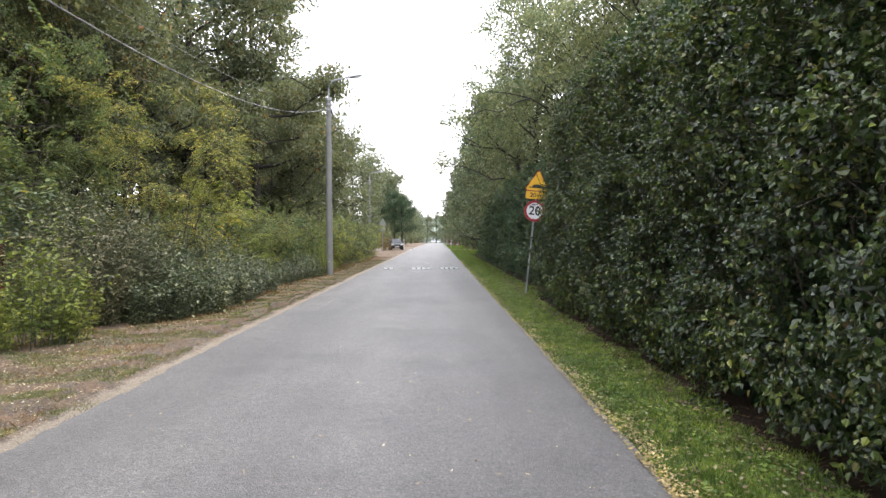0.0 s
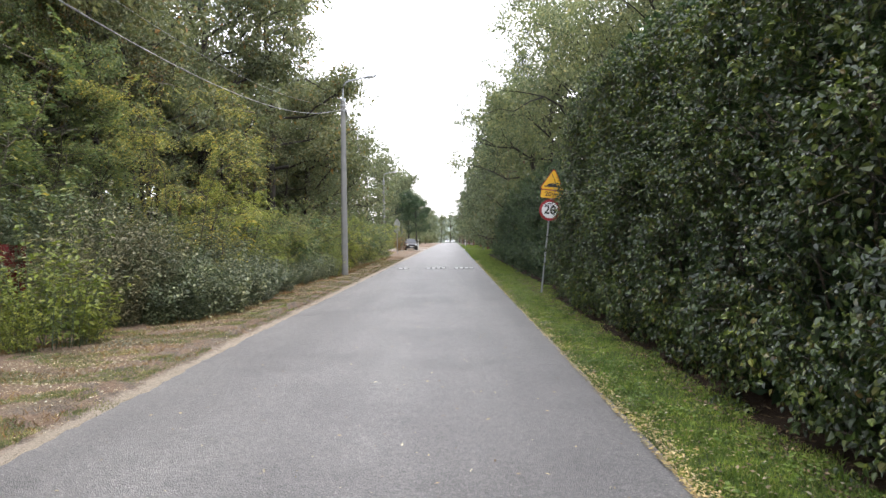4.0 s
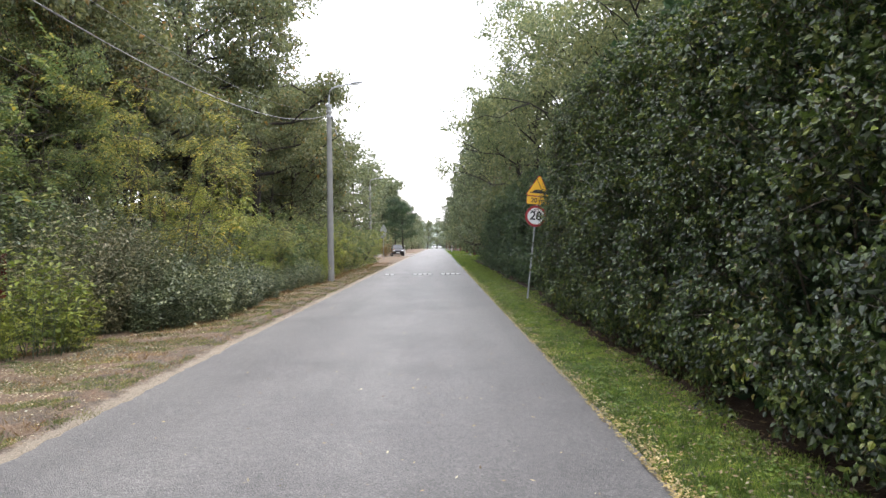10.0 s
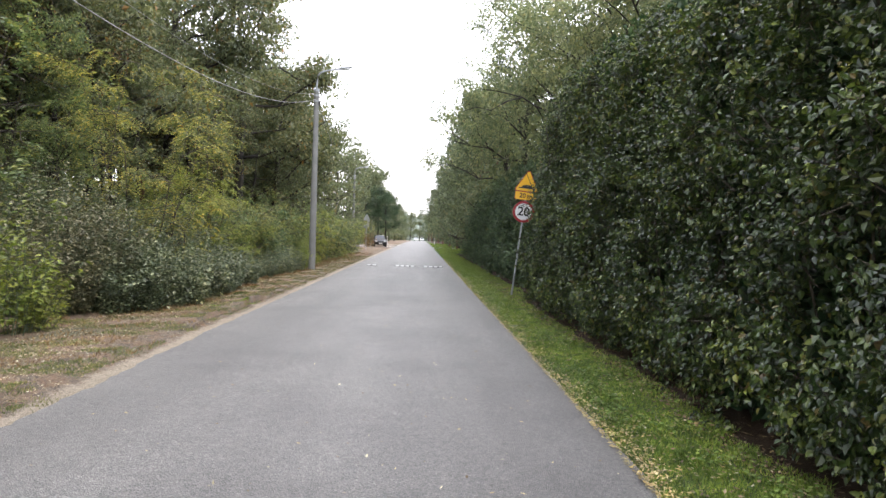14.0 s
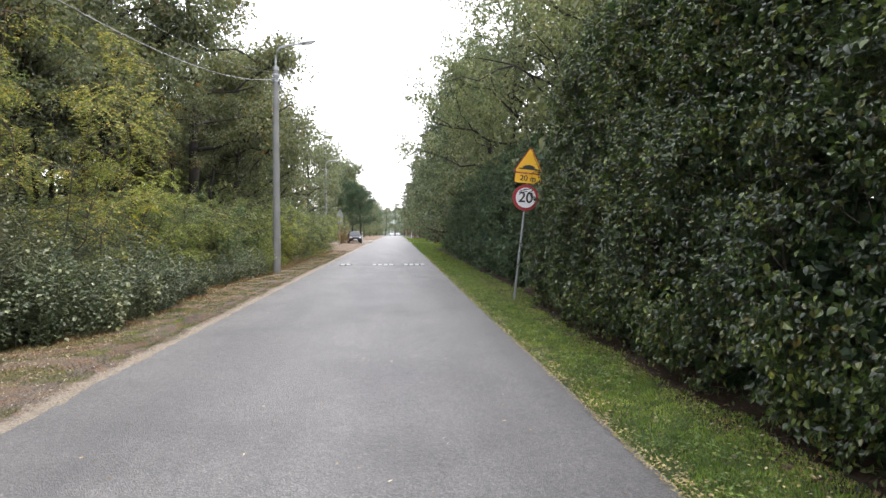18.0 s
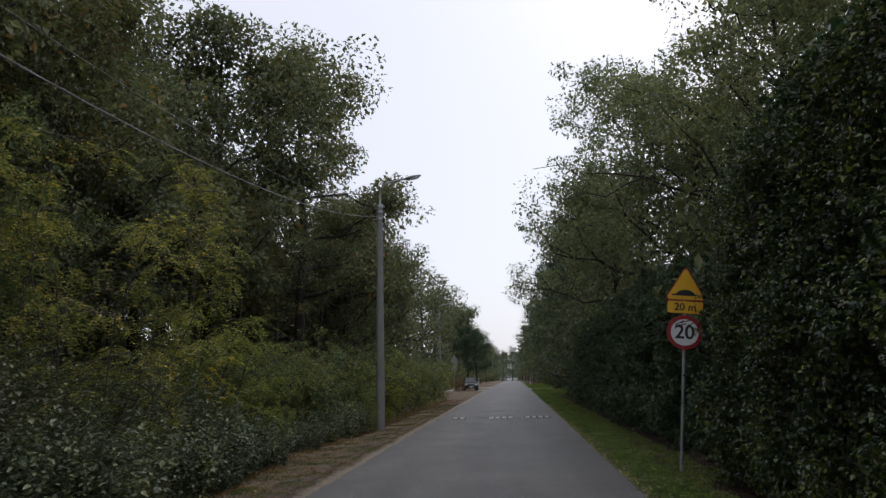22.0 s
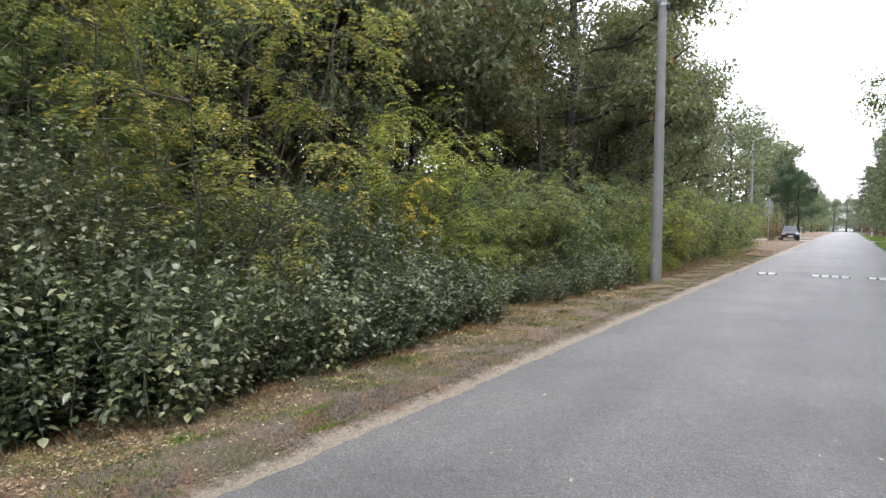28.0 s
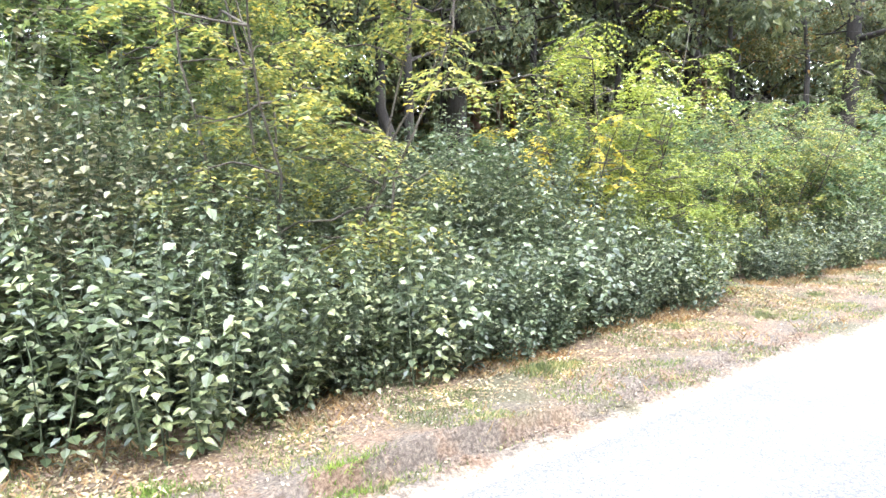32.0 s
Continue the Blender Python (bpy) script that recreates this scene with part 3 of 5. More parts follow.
y = 12.7
k = 0
while y < 29.5:
    if y < 21.5 or rnd.uniform(0, 1) < .62:
        put(bush_a[k % 4], front(y) + .14 * math.sin(y * 1.9) + .1 * math.sin(y * 4.3 + 1) - rnd.uniform(0, .2), y, rnd.uniform(0, 6.3), rnd.uniform(.82, 1.4) * float(np.interp(y, [12, 18, 22, 29], [1, 1, .8, .7])), "grey-green leafy bush at the edge of the verge", "bushes along the verge")
    y += rnd.uniform(.4, .6)
    k += 1
y = 12.4
while y < 22:
    put(bush_a[k % 4], front(y) - .68 - rnd.uniform(0, .3), y, rnd.uniform(0, 6.3), rnd.uniform(.8, 1.15), "grey-green leafy bush behind the first row", "bushes along the verge")
    y += rnd.uniform(.6, .9)
    k += 1
for x, y, s, mat in ((-8.2, 14.7, 1.06, None), (-7.8, 14.0, 1.0, bush_brown), (-7.5, 13.2, 1.0, bush_brown), (-8.5, 13.3, 1.06, None), (-8.7, 15.6, 1.02, None), (-7.1, 14.6, .78, bush_brown), (-6.8, 13.6, .8, bush_brown),
                     (-7.4, 15.5, .82, None), (-7.0, 12.7, .8, bush_brown), (-7.7, 16.4, .74, None), (-6.5, 14.6, .66, None),
                     (-7.5, 18.0, .76, None), (-7.35, 18.8, .88, None), (-7.0, 19.6, .8, None), (-6.6, 20.3, .48, None), (-8.1, 17.3, .76, None), (-8.2, 18.6, .8, None), (-6.3, 19.0, .48, None), (-6.4, 13.4, .62, None), (-6.2, 15.4, .52, None), (-6.7, 12.6, .6, bush_brown), (-9.4, 14.0, 1.1, None), (-6.9, 15.0, .7, None)):
    put(bush_b[k % 3], x, y, rnd.uniform(0, 6.3), s * 1.3, "tall bush with browning leaves" if mat else "tall grey-green bush with upright shoots", "bushes along the verge", leaf_mat=mat)
    k += 1

# ---- left side: young locusts behind the bushes ----
locusts = [locust_kind("young_locust", 140 + k, h, s, 1900 if k == 4 else 1250, locust_leaf) for k, (h, s) in enumerate(((4.2, 1.9), (3.4, 1.7), (5.0, 2.1), (2.6, 1.5), (5.4, 1.5), (3.4, 1.15)))]
far_locusts = [locust_kind("young_locust", 150 + k, h, s, 420, locust_leaf, .1, .4) for k, (h, s) in enumerate(((4.2, 1.9), (3.4, 1.7), (5.0, 2.1), (2.6, 1.5)))]
for x, yy, s, kind, mat, lab in (
        (-6.7, 16.2, 1.08, 4, yellow_leaf, "tall young locust with yellowing leaves"), (-10.2, 16.2, 1.0, 4, locust_leaf, "tall young locust with green leaves"),
        (-7.35, 21.7, 1.2, 5, lime_leaf, "young locust with yellow-green leaves"), (-6.15, 21.5, .74, 3, lime_leaf, "low young locust with light yellow-green leaves"),
        (-6.5, 24.9, .92, 5, yellow_leaf, "narrow young locust turning yellow"), (-8.6, 19.6, .86, 3, green_locust_leaf, "low young locust with green leaves"),
        (-9.2, 21.4, .92, 3, green_locust_leaf, "low young locust with green leaves"), (-8.8, 23.4, 1.0, 3, green_locust_leaf, "low young locust with green leaves"),
        (-7.5, 23.6, .92, 3, green_locust_leaf, "low young locust with green leaves"), (-7.4, 26.2, 1.05, 3, green_locust_leaf, "low young locust with green leaves"),
        (-8.7, 25.8, 1.1, 3, green_locust_leaf, "low young locust with green leaves"), 
        (-6.2, 26.6, .72, 3, green_locust_leaf, "low young locust with green leaves"), (-7.0, 28.2, .95, 1, locust_leaf, "young locust with green leaves"),
        (-8.6, 28.6, .95, 1, locust_leaf, "young locust with green leaves"), (-9.9, 17.6, .9, 3, green_locust_leaf, "low young locust with green leaves"),
        (-6.7, 29.6, 1.0, 1, locust_leaf, "young locust with green leaves"), (-7.0, 32.0, .9, 0, locust_leaf, "young locust with green leaves"),
        (-6.6, 35.0, .9, 1, lime_leaf, "young locust with light green leaves"), (-7.0, 38.0, 1.0, 0, locust_leaf, "young locust with green leaves"),
        (-6.8, 41.5, .9, 1, yellow_leaf, "young locust turning yellow"), (-7.2, 45.0, 1.0, 0, locust_leaf, "young locust with green leaves"),
        (-6.9, 49.0, .95, 1, locust_leaf, "young locust with green leaves"), (-7.2, 54.0, 1.0, 0, locust_leaf, "young locust with green leaves"),
        (-7.4, 59.0, 1.0, 1, locust_leaf, "young locust with green leaves"),
        (-10.6, 15.2, 1.05, 2, locust_leaf, "tall young locust with green leaves"), (-11.2, 11.4, 1.0, 0, locust_leaf, "young locust with green leaves"),
        (-9.6, 27.0, .9, 1, locust_leaf, "young locust with green leaves"), (-8.6, 30.8, .8, 0, locust_leaf, "young locust with green leaves"),
        (-8.4, 35.5, .95, 0, locust_leaf, "young locust with green leaves"), (-8.4, 41.0, .85, 2, locust_leaf, "young locust with green leaves"),
        (-6.2, 31.2, .8, 3, locust_leaf, "low young locust beside the lamp pole"),
        (-6.0, 33.6, .85, 3, lime_leaf, "low young locust with light green leaves"), (-5.9, 36.4, .8, 1, yellow_leaf, "young locust turning yellow"),
        (-6.0, 39.4, .9, 3, green_locust_leaf, "low young locust with green leaves"), (-6.0, 43.2, .8, 1, locust_leaf, "young locust with green leaves"),
        (-6.1, 47.0, .9, 1, lime_leaf, "young locust with light green leaves"), (-6.2, 51.5, .9, 1, locust_leaf, "young locust with green leaves"),
        (-6.4, 56.5, .9, 1, locust_leaf, "young locust with green leaves"), (-6.6, 62.0, .9, 1, yellow_leaf, "young locust turning yellow"),
        (-11.4, 14.0, 1.25, 2, locust_leaf, "tall young locust with green leaves"), (-10.6, 13.6, 1.35, 2, locust_leaf, "tall young locust with green leaves"),
        (-10.9, 12.8, 1.0, 0, locust_leaf, "young locust with green leaves"), (-9.8, 10.0, .9, 0, locust_leaf, "young locust with green leaves"),
        (-10.6, 16.4, 1.2, 2, locust_leaf, "tall young locust with green leaves"), (-11.0, 8.6, 1.2, 2, locust_leaf, "tall young locust with green leaves")):
    put((locusts if kind > 3 or yy < 25 and x > -9.5 else far_locusts)[kind], x, yy, rnd.uniform(0, 6.3), s, lab, "young locusts behind the bushes", leaf_mat=mat)
gold = locust_kind("golden_sapling", 159, 2.5, .45, 150, gold_leaf, .08)
put(gold, -6.95, 20.4, 1.0, 1.0, "thin sapling with golden yellow leaves", "young locusts behind the bushes")
lime_bush = shoots_kind("light_green_bush", 160, 40, 1.9, .6, .09, lime_leaf, 34)
for x, yy, s in ((-6.3, 10.4, 1.12), (-6.9, 10.0, .66), (-5.9, 10.7, .5), (-6.5, 9.7, .5), (-7.4, 9.6, .6), (-5.25, 28.7, .62), (-5.4, 29.6, .7), (-5.5, 30.6, .8)):
    put(lime_bush, x, yy, rnd.uniform(0, 6.3), s, "light green bush beside the verge", "light green bushes")

put(lime_bush, -6.3, 79.0, 1.0, 1.15, "orange-brown shrub beside the parked car", "light green bushes", leaf_mat=orange_leaf)

# ---- undergrowth in the wood ----
thickets = [shoots_kind("undergrowth", 170 + k, 40, 3.0, 1.5, .23, m, 26, "undergrowth", .5, .68, 4) for k, m in enumerate((oak_leaf, locust_leaf, oak_leaf))]
for i in range(46):
    row = i % 4
    put(thickets[i % 3], (-10.8, -13.2, -16.5, -20.5)[row] + rnd.uniform(-1, 1), 3 + (i // 4) * 4.9 + rnd.uniform(-1.4, 1.4), rnd.uniform(0, 6.3), rnd.uniform(.5, .75), "leafy undergrowth between the tree trunks", "undergrowth of the wood")
for i in range(30):
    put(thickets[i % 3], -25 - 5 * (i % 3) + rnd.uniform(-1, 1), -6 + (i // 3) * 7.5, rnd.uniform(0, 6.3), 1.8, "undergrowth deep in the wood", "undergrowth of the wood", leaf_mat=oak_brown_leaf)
for i in range(24):
    put(thickets[i % 3], -41 + rnd.uniform(-2, 2), -8 + 5.2 * i, rnd.uniform(0, 6.3), 3.0, "tall undergrowth deep in the wood", "undergrowth of the wood")
for i in range(12):
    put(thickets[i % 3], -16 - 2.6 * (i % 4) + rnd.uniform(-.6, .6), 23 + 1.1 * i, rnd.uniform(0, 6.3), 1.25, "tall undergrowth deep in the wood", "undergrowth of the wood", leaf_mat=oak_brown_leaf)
for i in range(7):
    put(thickets[i % 3], -15.5 - 2.2 * (i % 3), 10.5 + 1.6 * i, rnd.uniform(0, 6.3), 1.75, "tall undergrowth between the tree trunks", "undergrowth of the wood")
for i in range(10):
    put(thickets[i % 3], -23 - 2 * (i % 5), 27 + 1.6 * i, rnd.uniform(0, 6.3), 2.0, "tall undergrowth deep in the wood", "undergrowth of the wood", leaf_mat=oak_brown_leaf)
for i in range(26):
    put(thickets[i % 3], -9.0 - 3 * (i % 2), 46 + i * 4.2, rnd.uniform(0, 6.3), 1.1, "leafy undergrowth beside the lane", "undergrowth along the lane")
for i in range(14):
    put(thickets[(0, 2)[i % 2]], 5.5 + .3 * (i % 2), 20 + i * 3.4, rnd.uniform(0, 6.3), 1.3, "tall dark shrub behind the hedge", "undergrowth along the lane", tall=1.9)
for i in range(20):
    put(thickets[i % 3], -13.5 - 2 * (i % 2), 44 + i * 6.0, rnd.uniform(0, 6.3), 1.9, "tall undergrowth beside the lane", "undergrowth along the lane")
for i in range(30):
    put(thickets[i % 3], 6.0 + 2.5 * (i % 2), 18 + i * 4.4, rnd.uniform(0, 6.3), 1.15, "leafy undergrowth behind the hedge", "undergrowth along the lane")

for i in range(30):
    put(thickets[i % 3], (-9.5, 7.5)[i % 2] * (1 + .15 * (i % 3)), 160 + 7 * i, rnd.uniform(0, 6.3), 1.9, "leafy undergrowth beside the lane", "undergrowth along the lane")

# ---- woods ----
oaks = [tree_kind("oak", 200 + k, h, s, 240, 92, .19, oak_leaf, oak_bark, f, .26, .9) for k, (h, s, f) in enumerate(((15, 5.2, .3), (17, 5.4, .32), (13, 4.8, .28)))]
far_oaks = [tree_kind("oak", 220 + k, h, s, 115, 36, .34, hazed_leaf, oak_bark, .08, gauss=1.15, twigs=1) for k, (h, s) in enumerate(((14, 4.4), (16, 4.6)))]
airy = [tree_kind("locust_tree", 230 + k, h, s, 170, 95, .11, grey_leaf, oak_bark, .4, .14, .62) for k, (h, s) in enumerate(((12, 4.0), (10, 3.6)))]
slender = [tree_kind("slender_oak", 250 + k, h, s, 110, 80, .11, oak_leaf, oak_bark, f, .11, .6, lean=.05) for k, (h, s, f) in enumerate(((9.5, 2.4, .42), (11, 2.6, .5)))]
pines = [pine_kind("pine", 240 + k, h, 300, 16, .32) for k, h in enumerate((17, 14))]


def wood(kinds, places, label, group, mats=(None,)):
    for i, (x, yy, s) in enumerate(places):
        put(kinds[i % len(kinds)], x, yy, rnd.uniform(0, 6.3), s, label, group, leaf_mat=mats[i % len(mats)])


wood(oaks, [(-12.5, 8, 1.1), (-13.0, 15.5, 1.1), (-12.2, 22.5, 1.05), (-11.4, 30, 1.1), (-10.2, 36.5, 1.12), (-9.9, 44.5, 1.0), (-11.2, 52, .95), (-13.0, 58, 1.0)],
     "tall oak with dark green leaves", "oaks on the wooded side")
wood(airy, [(-10.8, 17.0, .66), (-12.0, 13.6, .72), (-11.4, 9.6, .7)], "feathery locust tree before the oaks", "locust trees at the wood's edge", (locust_leaf,))
wood(slender, [(-9.5, 19.7, .9), (-10.1, 19.2, 1.0), (-11.0, 23.6, 1.0), (-11.6, 26.2, .95), (-10.8, 30.4, 1.0), (-12.4, 28.0, 1.1), (-13.2, 20.8, 1.0), (-12.2, 17.8, 1.0), (-14.2, 24.2, 1.1), (-10.4, 33.4, 1.0), (-11.9, 12.6, 1.0), (-14.5, 31, 1.1), (-9.8, 40, 1.0), (-10.9, 46.5, 1.05)],
     "slender dark oak with a thin crooked trunk", "slender oaks at the wood's edge", (None, oak_brown_leaf, None))
wood(pines, [(-18.6, 28.6, .95), (-19.4, 30.2, 1.0), (-20.4, 28.8, .9), (-20.2, 31.6, 1.0), (-21.6, 30.6, 1.05), (-22.2, 33.0, 1.0), (-18.4, 32.4, .95), (-15.6, 37.5, 1.0)], "tall pine with a bare reddish trunk", "pines in the wood")
wood(oaks, [(-17, 4, 1.1), (-18.5, 12, 1.1), (-17.8, 19, 1.0), (-18.5, 27, 1.1), (-17.5, 35, 1.1), (-17, 45, 1.1)], "tall oak further into the wood", "oaks on the wooded side", (None, None, oak_brown_leaf))
wood(far_oaks, [(-22 - 2.5 * (i % 2), -2 + 5.2 * i, 1.0) for i in range(18)], "dark tree further into the wood", "trees deep in the wood")
wood(far_oaks, [(-15 - 1.5 * (i % 2), 40 + 6.5 * i, .8) for i in range(6)], "dark tree behind the first row", "trees deep in the wood")
wood(pines, [(-25 - 3 * (i % 3), 2 + 4.6 * i, 1.0 + .1 * (i % 2)) for i in range(11)], "tall pine with a bare reddish trunk", "pines in the wood")
wood(far_oaks, [(-35 - 3 * (i % 2), 8 + 3.6 * i, 1.1) for i in range(15)], "dark tree deep in the wood", "trees deep in the wood")
wood(far_oaks, [(-11.6, 47, .7), (-12.2, 55, .75), (-11.4, 62, .7), (-10.8, 69, .62)], "low dense tree behind the first row", "trees deep in the wood")
wood(far_oaks, [(-29 - 4 * (i % 2), -2 + 7.5 * i, 1.1) for i in range(10)], "dark tree deep in the wood", "trees deep in the wood")
wood(far_oaks, [((-12.4 if i < 3 else -9.6) - (i % 2) * 2.0, 66 + 7.5 * i, .95 + .08 * (i % 3)) for i in range(14)], "roadside tree in the distance", "distant roadside trees")
wood(far_oaks, [(-8.5 - (i % 3) * 3, 172 + 12 * i, .95) for i in range(15)], "roadside tree in the distance", "distant roadside trees")
wood(airy, [(6.6, 16, 1.05), (5.6, 28, 1.2), (4.7, 32.5, 1.25), (4.5, 38, 1.15), (7.0, 20, 1.1)], "airy locust tree behind the hedge", "locust trees behind the hedge")
wood(airy, [(6.9, 23, 1.1), (7.4, 30, 1.1), (8.6, 26, 1.2), (8.8, 16, 1.1)], "airy locust tree further behind the hedge", "locust trees behind the hedge")
wood(oaks, [(7.4, 4, .75), (8.4, 11, .75)], "broadleaved tree behind the hedge", "trees behind the hedge")
wood(far_oaks, [(4.9 + (i % 2) * 2.2, 43 + 7.0 * i, .86 + .05 * (i % 3)) for i in range(16)], "roadside tree in the distance", "distant roadside trees")
wood(pines, [(5.0, 46, .85), (4.7, 55, .9), (4.5, 66, .95), (4.3, 80, .95), (4.2, 98, 1.0), (3.9, 120, .95), (3.7, 146, 1.0), (3.5, 176, 1.0), (3.3, 210, 1.0), (3.0, 255, 1.0)], "roadside pine with flat branches", "roadside pines")
wood(far_oaks, [(5.2 + (i % 3) * 3, 154 + 12 * i, .95) for i in range(16)], "roadside tree in the distance", "distant roadside trees")
wood(far_oaks, [(14 + (i % 2) * 5, -6 + 10 * i, 1.0) for i in range(9)], "dark tree behind the first row", "trees behind the hedge")
wood(far_oaks, [(-26 + 5 * i, 350 + 9 * (i % 2), 1.15) for i in range(11)], "tree closing the lane's far end", "distant trees at the lane's end")
wood(oaks, [(-5.0, 92, .5), (-6.4, 97, .52)], "dark round tree overhanging the parked car", "distant roadside trees", (hedge_far_leaf,))
wood(far_oaks, [(-11, -9, 1.0), (-9.5, -18, 1.0), (6.5, -8, .9), (7, -18, 1.0), (-13, -28, 1.0), (9, -28, 1.0)], "roadside tree beside the lane", "roadside trees")

# ---- the wood that closes the far end of the lane, haze put into its colour ----
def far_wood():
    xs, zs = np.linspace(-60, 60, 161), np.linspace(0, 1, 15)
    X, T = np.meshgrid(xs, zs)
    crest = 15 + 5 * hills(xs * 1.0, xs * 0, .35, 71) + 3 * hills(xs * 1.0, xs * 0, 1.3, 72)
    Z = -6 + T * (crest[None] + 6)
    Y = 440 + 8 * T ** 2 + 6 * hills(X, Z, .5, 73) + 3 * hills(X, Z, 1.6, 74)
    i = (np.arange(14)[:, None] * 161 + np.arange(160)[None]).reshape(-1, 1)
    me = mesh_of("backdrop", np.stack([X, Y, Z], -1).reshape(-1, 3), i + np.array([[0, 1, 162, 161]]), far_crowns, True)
    return tagged(new("backdrop", me), "distant wood with haze put into its pale grey-green colour", "wood", kind="structure")


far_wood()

# ---- right side: the tall hedge ----
FACE_Z = (0, .4, .8, 1.2, 1.9, 2.4, 3.1, 4.4, 5.6)
FACE_X = (.2, .06, -.13, -.1, .06, 0, .12, .2, .5)


def hedge_section(x, y0, y1, top, depth, leaf, mat, sprays_m2, seed, label, bulge=.16, base=.04, twigs=9):
    """A stretch of hedge: crooked stems, leafy shoots that stand out of its face, hollows between them, and leaves within."""
    r = np.random.default_rng(seed)
    root = tagged(new("hedge"), label, "hedge", "hedge along the lane")
    mid, half = (y0 + y1) / 2, (y1 - y0) / 2
    root.location = (x, mid, float(lift(mid)))
    pieces = []
    for k in range(int((y1 - y0) * twigs)):
        s = np.array([r.uniform(.6, depth), r.uniform(-half, half) * .7, -.05])
        pieces.append(tube(limb_path(r, s, unit(np.array([r.normal(-.02, .1), r.normal(0, .1), 1])), top * r.uniform(.5, .92), 8, .1), np.linspace(.02, .004, 8), 4))

    def face(Y, Z):
        lumps = bulge * (hills(Y + mid, Z, 1.5, 31) * 2.0 + 1.6 * hills(Y + mid, Z, 3.6, 32))
        over = .9 * np.clip((Z - top * .78) / (top * .22), 0, 1) ** 2
        return np.interp(Z, FACE_Z, FACE_X) - lumps + over
    n, per = int(sprays_m2 * top * (y1 - y0)), 13
    Y, Z = r.uniform(-half, half, n), base + (top - base) * r.uniform(0, 1, n)
    bare = (Z < .45) & (r.uniform(0, 1, n) > .6 + Z)
    Y, Z = Y[~bare], Z[~bare]
    n = len(Y)
    hollow = hills(Y + mid, Z, 3.2, 35) + .7 * hills(Y + mid, Z, 7, 36) + r.uniform(-.16, .16, n)
    inner = np.abs(r.normal(.06, .1, n)) + (hollow < -.09) * r.uniform(.3, .75, n) + (r.uniform(0, 1, n) < .2) * r.uniform(0, .5, n)
    S = np.stack([face(Y, Z) + inner, Y, Z + .2 * hills(Y + mid, Z, 2.2, 33)], 1)
    way = unit(np.stack([-r.uniform(.3, 1.1, n), r.normal(0, .5, n), r.normal(.35, .45, n)], 1))
    reach = r.uniform(.12, .36, n)
    for k in range(0, n, 3):
        pieces.append(tube(np.stack([S[k] - way[k] * .2, S[k], S[k] + way[k] * reach[k]]), [.006, .005, .002], 3))
    part("branchwork", mesh_of("branchwork", *joined(pieces), stem_bark, True), root)
    t = np.tile(np.linspace(0, 1, per), n)[:, None] + r.uniform(-.04, .04, (n * per, 1))
    W = np.repeat(way, per, 0)
    m = n * per
    P = np.repeat(S, per, 0) + W * t * np.repeat(reach, per)[:, None] + r.normal(0, .025, (m, 3))
    # the leaves hang more steeply towards the foot
    hang = np.clip(1.2 - P[:, 2:] / 2.4, 0, 1)
    D = unit(W * .5 + r.normal(0, .6, (m, 3)) + np.array([-.2, 0, -.35]) + hang * np.array([0, 0, -.6]))
    N = unit(np.array([-.5, 0, .75]) + hang * np.array([-.3, 0, -.6]) + r.normal(0, .45, (m, 3)))
    L = leaf * r.uniform(.6, 1.25, m) * (1.15 - .45 * t[:, 0])
    part("foliage", mesh_of("foliage", *leaf_arrays(P, D, N, L, L * .72, .14, .2, 6), mat), root)
    m = int(700 * top * (y1 - y0))
    qz = base + (top - base - .2) * r.uniform(0, 1, m)
    Q = np.stack([np.where(qz < 1, .5, .65) + (depth - .65) * r.uniform(0, 1, m), r.uniform(-half, half, m), qz], 1)
    L = .18 * r.uniform(.7, 1.2, m)
    part("inner_foliage", mesh_of("inner_foliage", *leaf_arrays(Q, r.normal(0, 1, (m, 3)), r.normal(0, 1, (m, 3)), L, L * .75, .1, .1, 4), hedge_far_leaf), root)
    return root


for k, (y0, y1, top) in enumerate(((-3, .5, 4.8), (.5, 3.5, 4.8), (3.5, 6.0, 4.9), (6.0, 8.5, 4.9), (8.5, 11, 5.2), (11, 13.5, 5.5), (13.5, 16, 5.6), (16, 17.9, 5.3))):
    hedge_section(2.62 if y0 < 15 else 2.78, y0, y1, top, 1.5, .068, hedge_leaf, 125 if y0 > 1 else 25, 300 + k, "tall unclipped hedge of glossy dark green leaves")
for k, (y0, y1, top) in enumerate(((19.4, 22, 4.2), (22, 26, 4.5), (26, 30, 4.7), (30, 35, 4.7), (35, 41, 4.5), (41, 48, 4.2))):
    hedge_section(3.4 if y0 < 20 else 3.15, y0, y1, top, 1.4, .11, hedge_teal_leaf, 38 if y0 < 30 else 24, 320 + k, "dark green hedge beyond the road sign", .2, twigs=4)

retire(*bush_a, *bush_b, *locusts, *far_locusts, gold, lime_bush, *thickets, *oaks, *slender, *far_oaks, *airy, *pines)

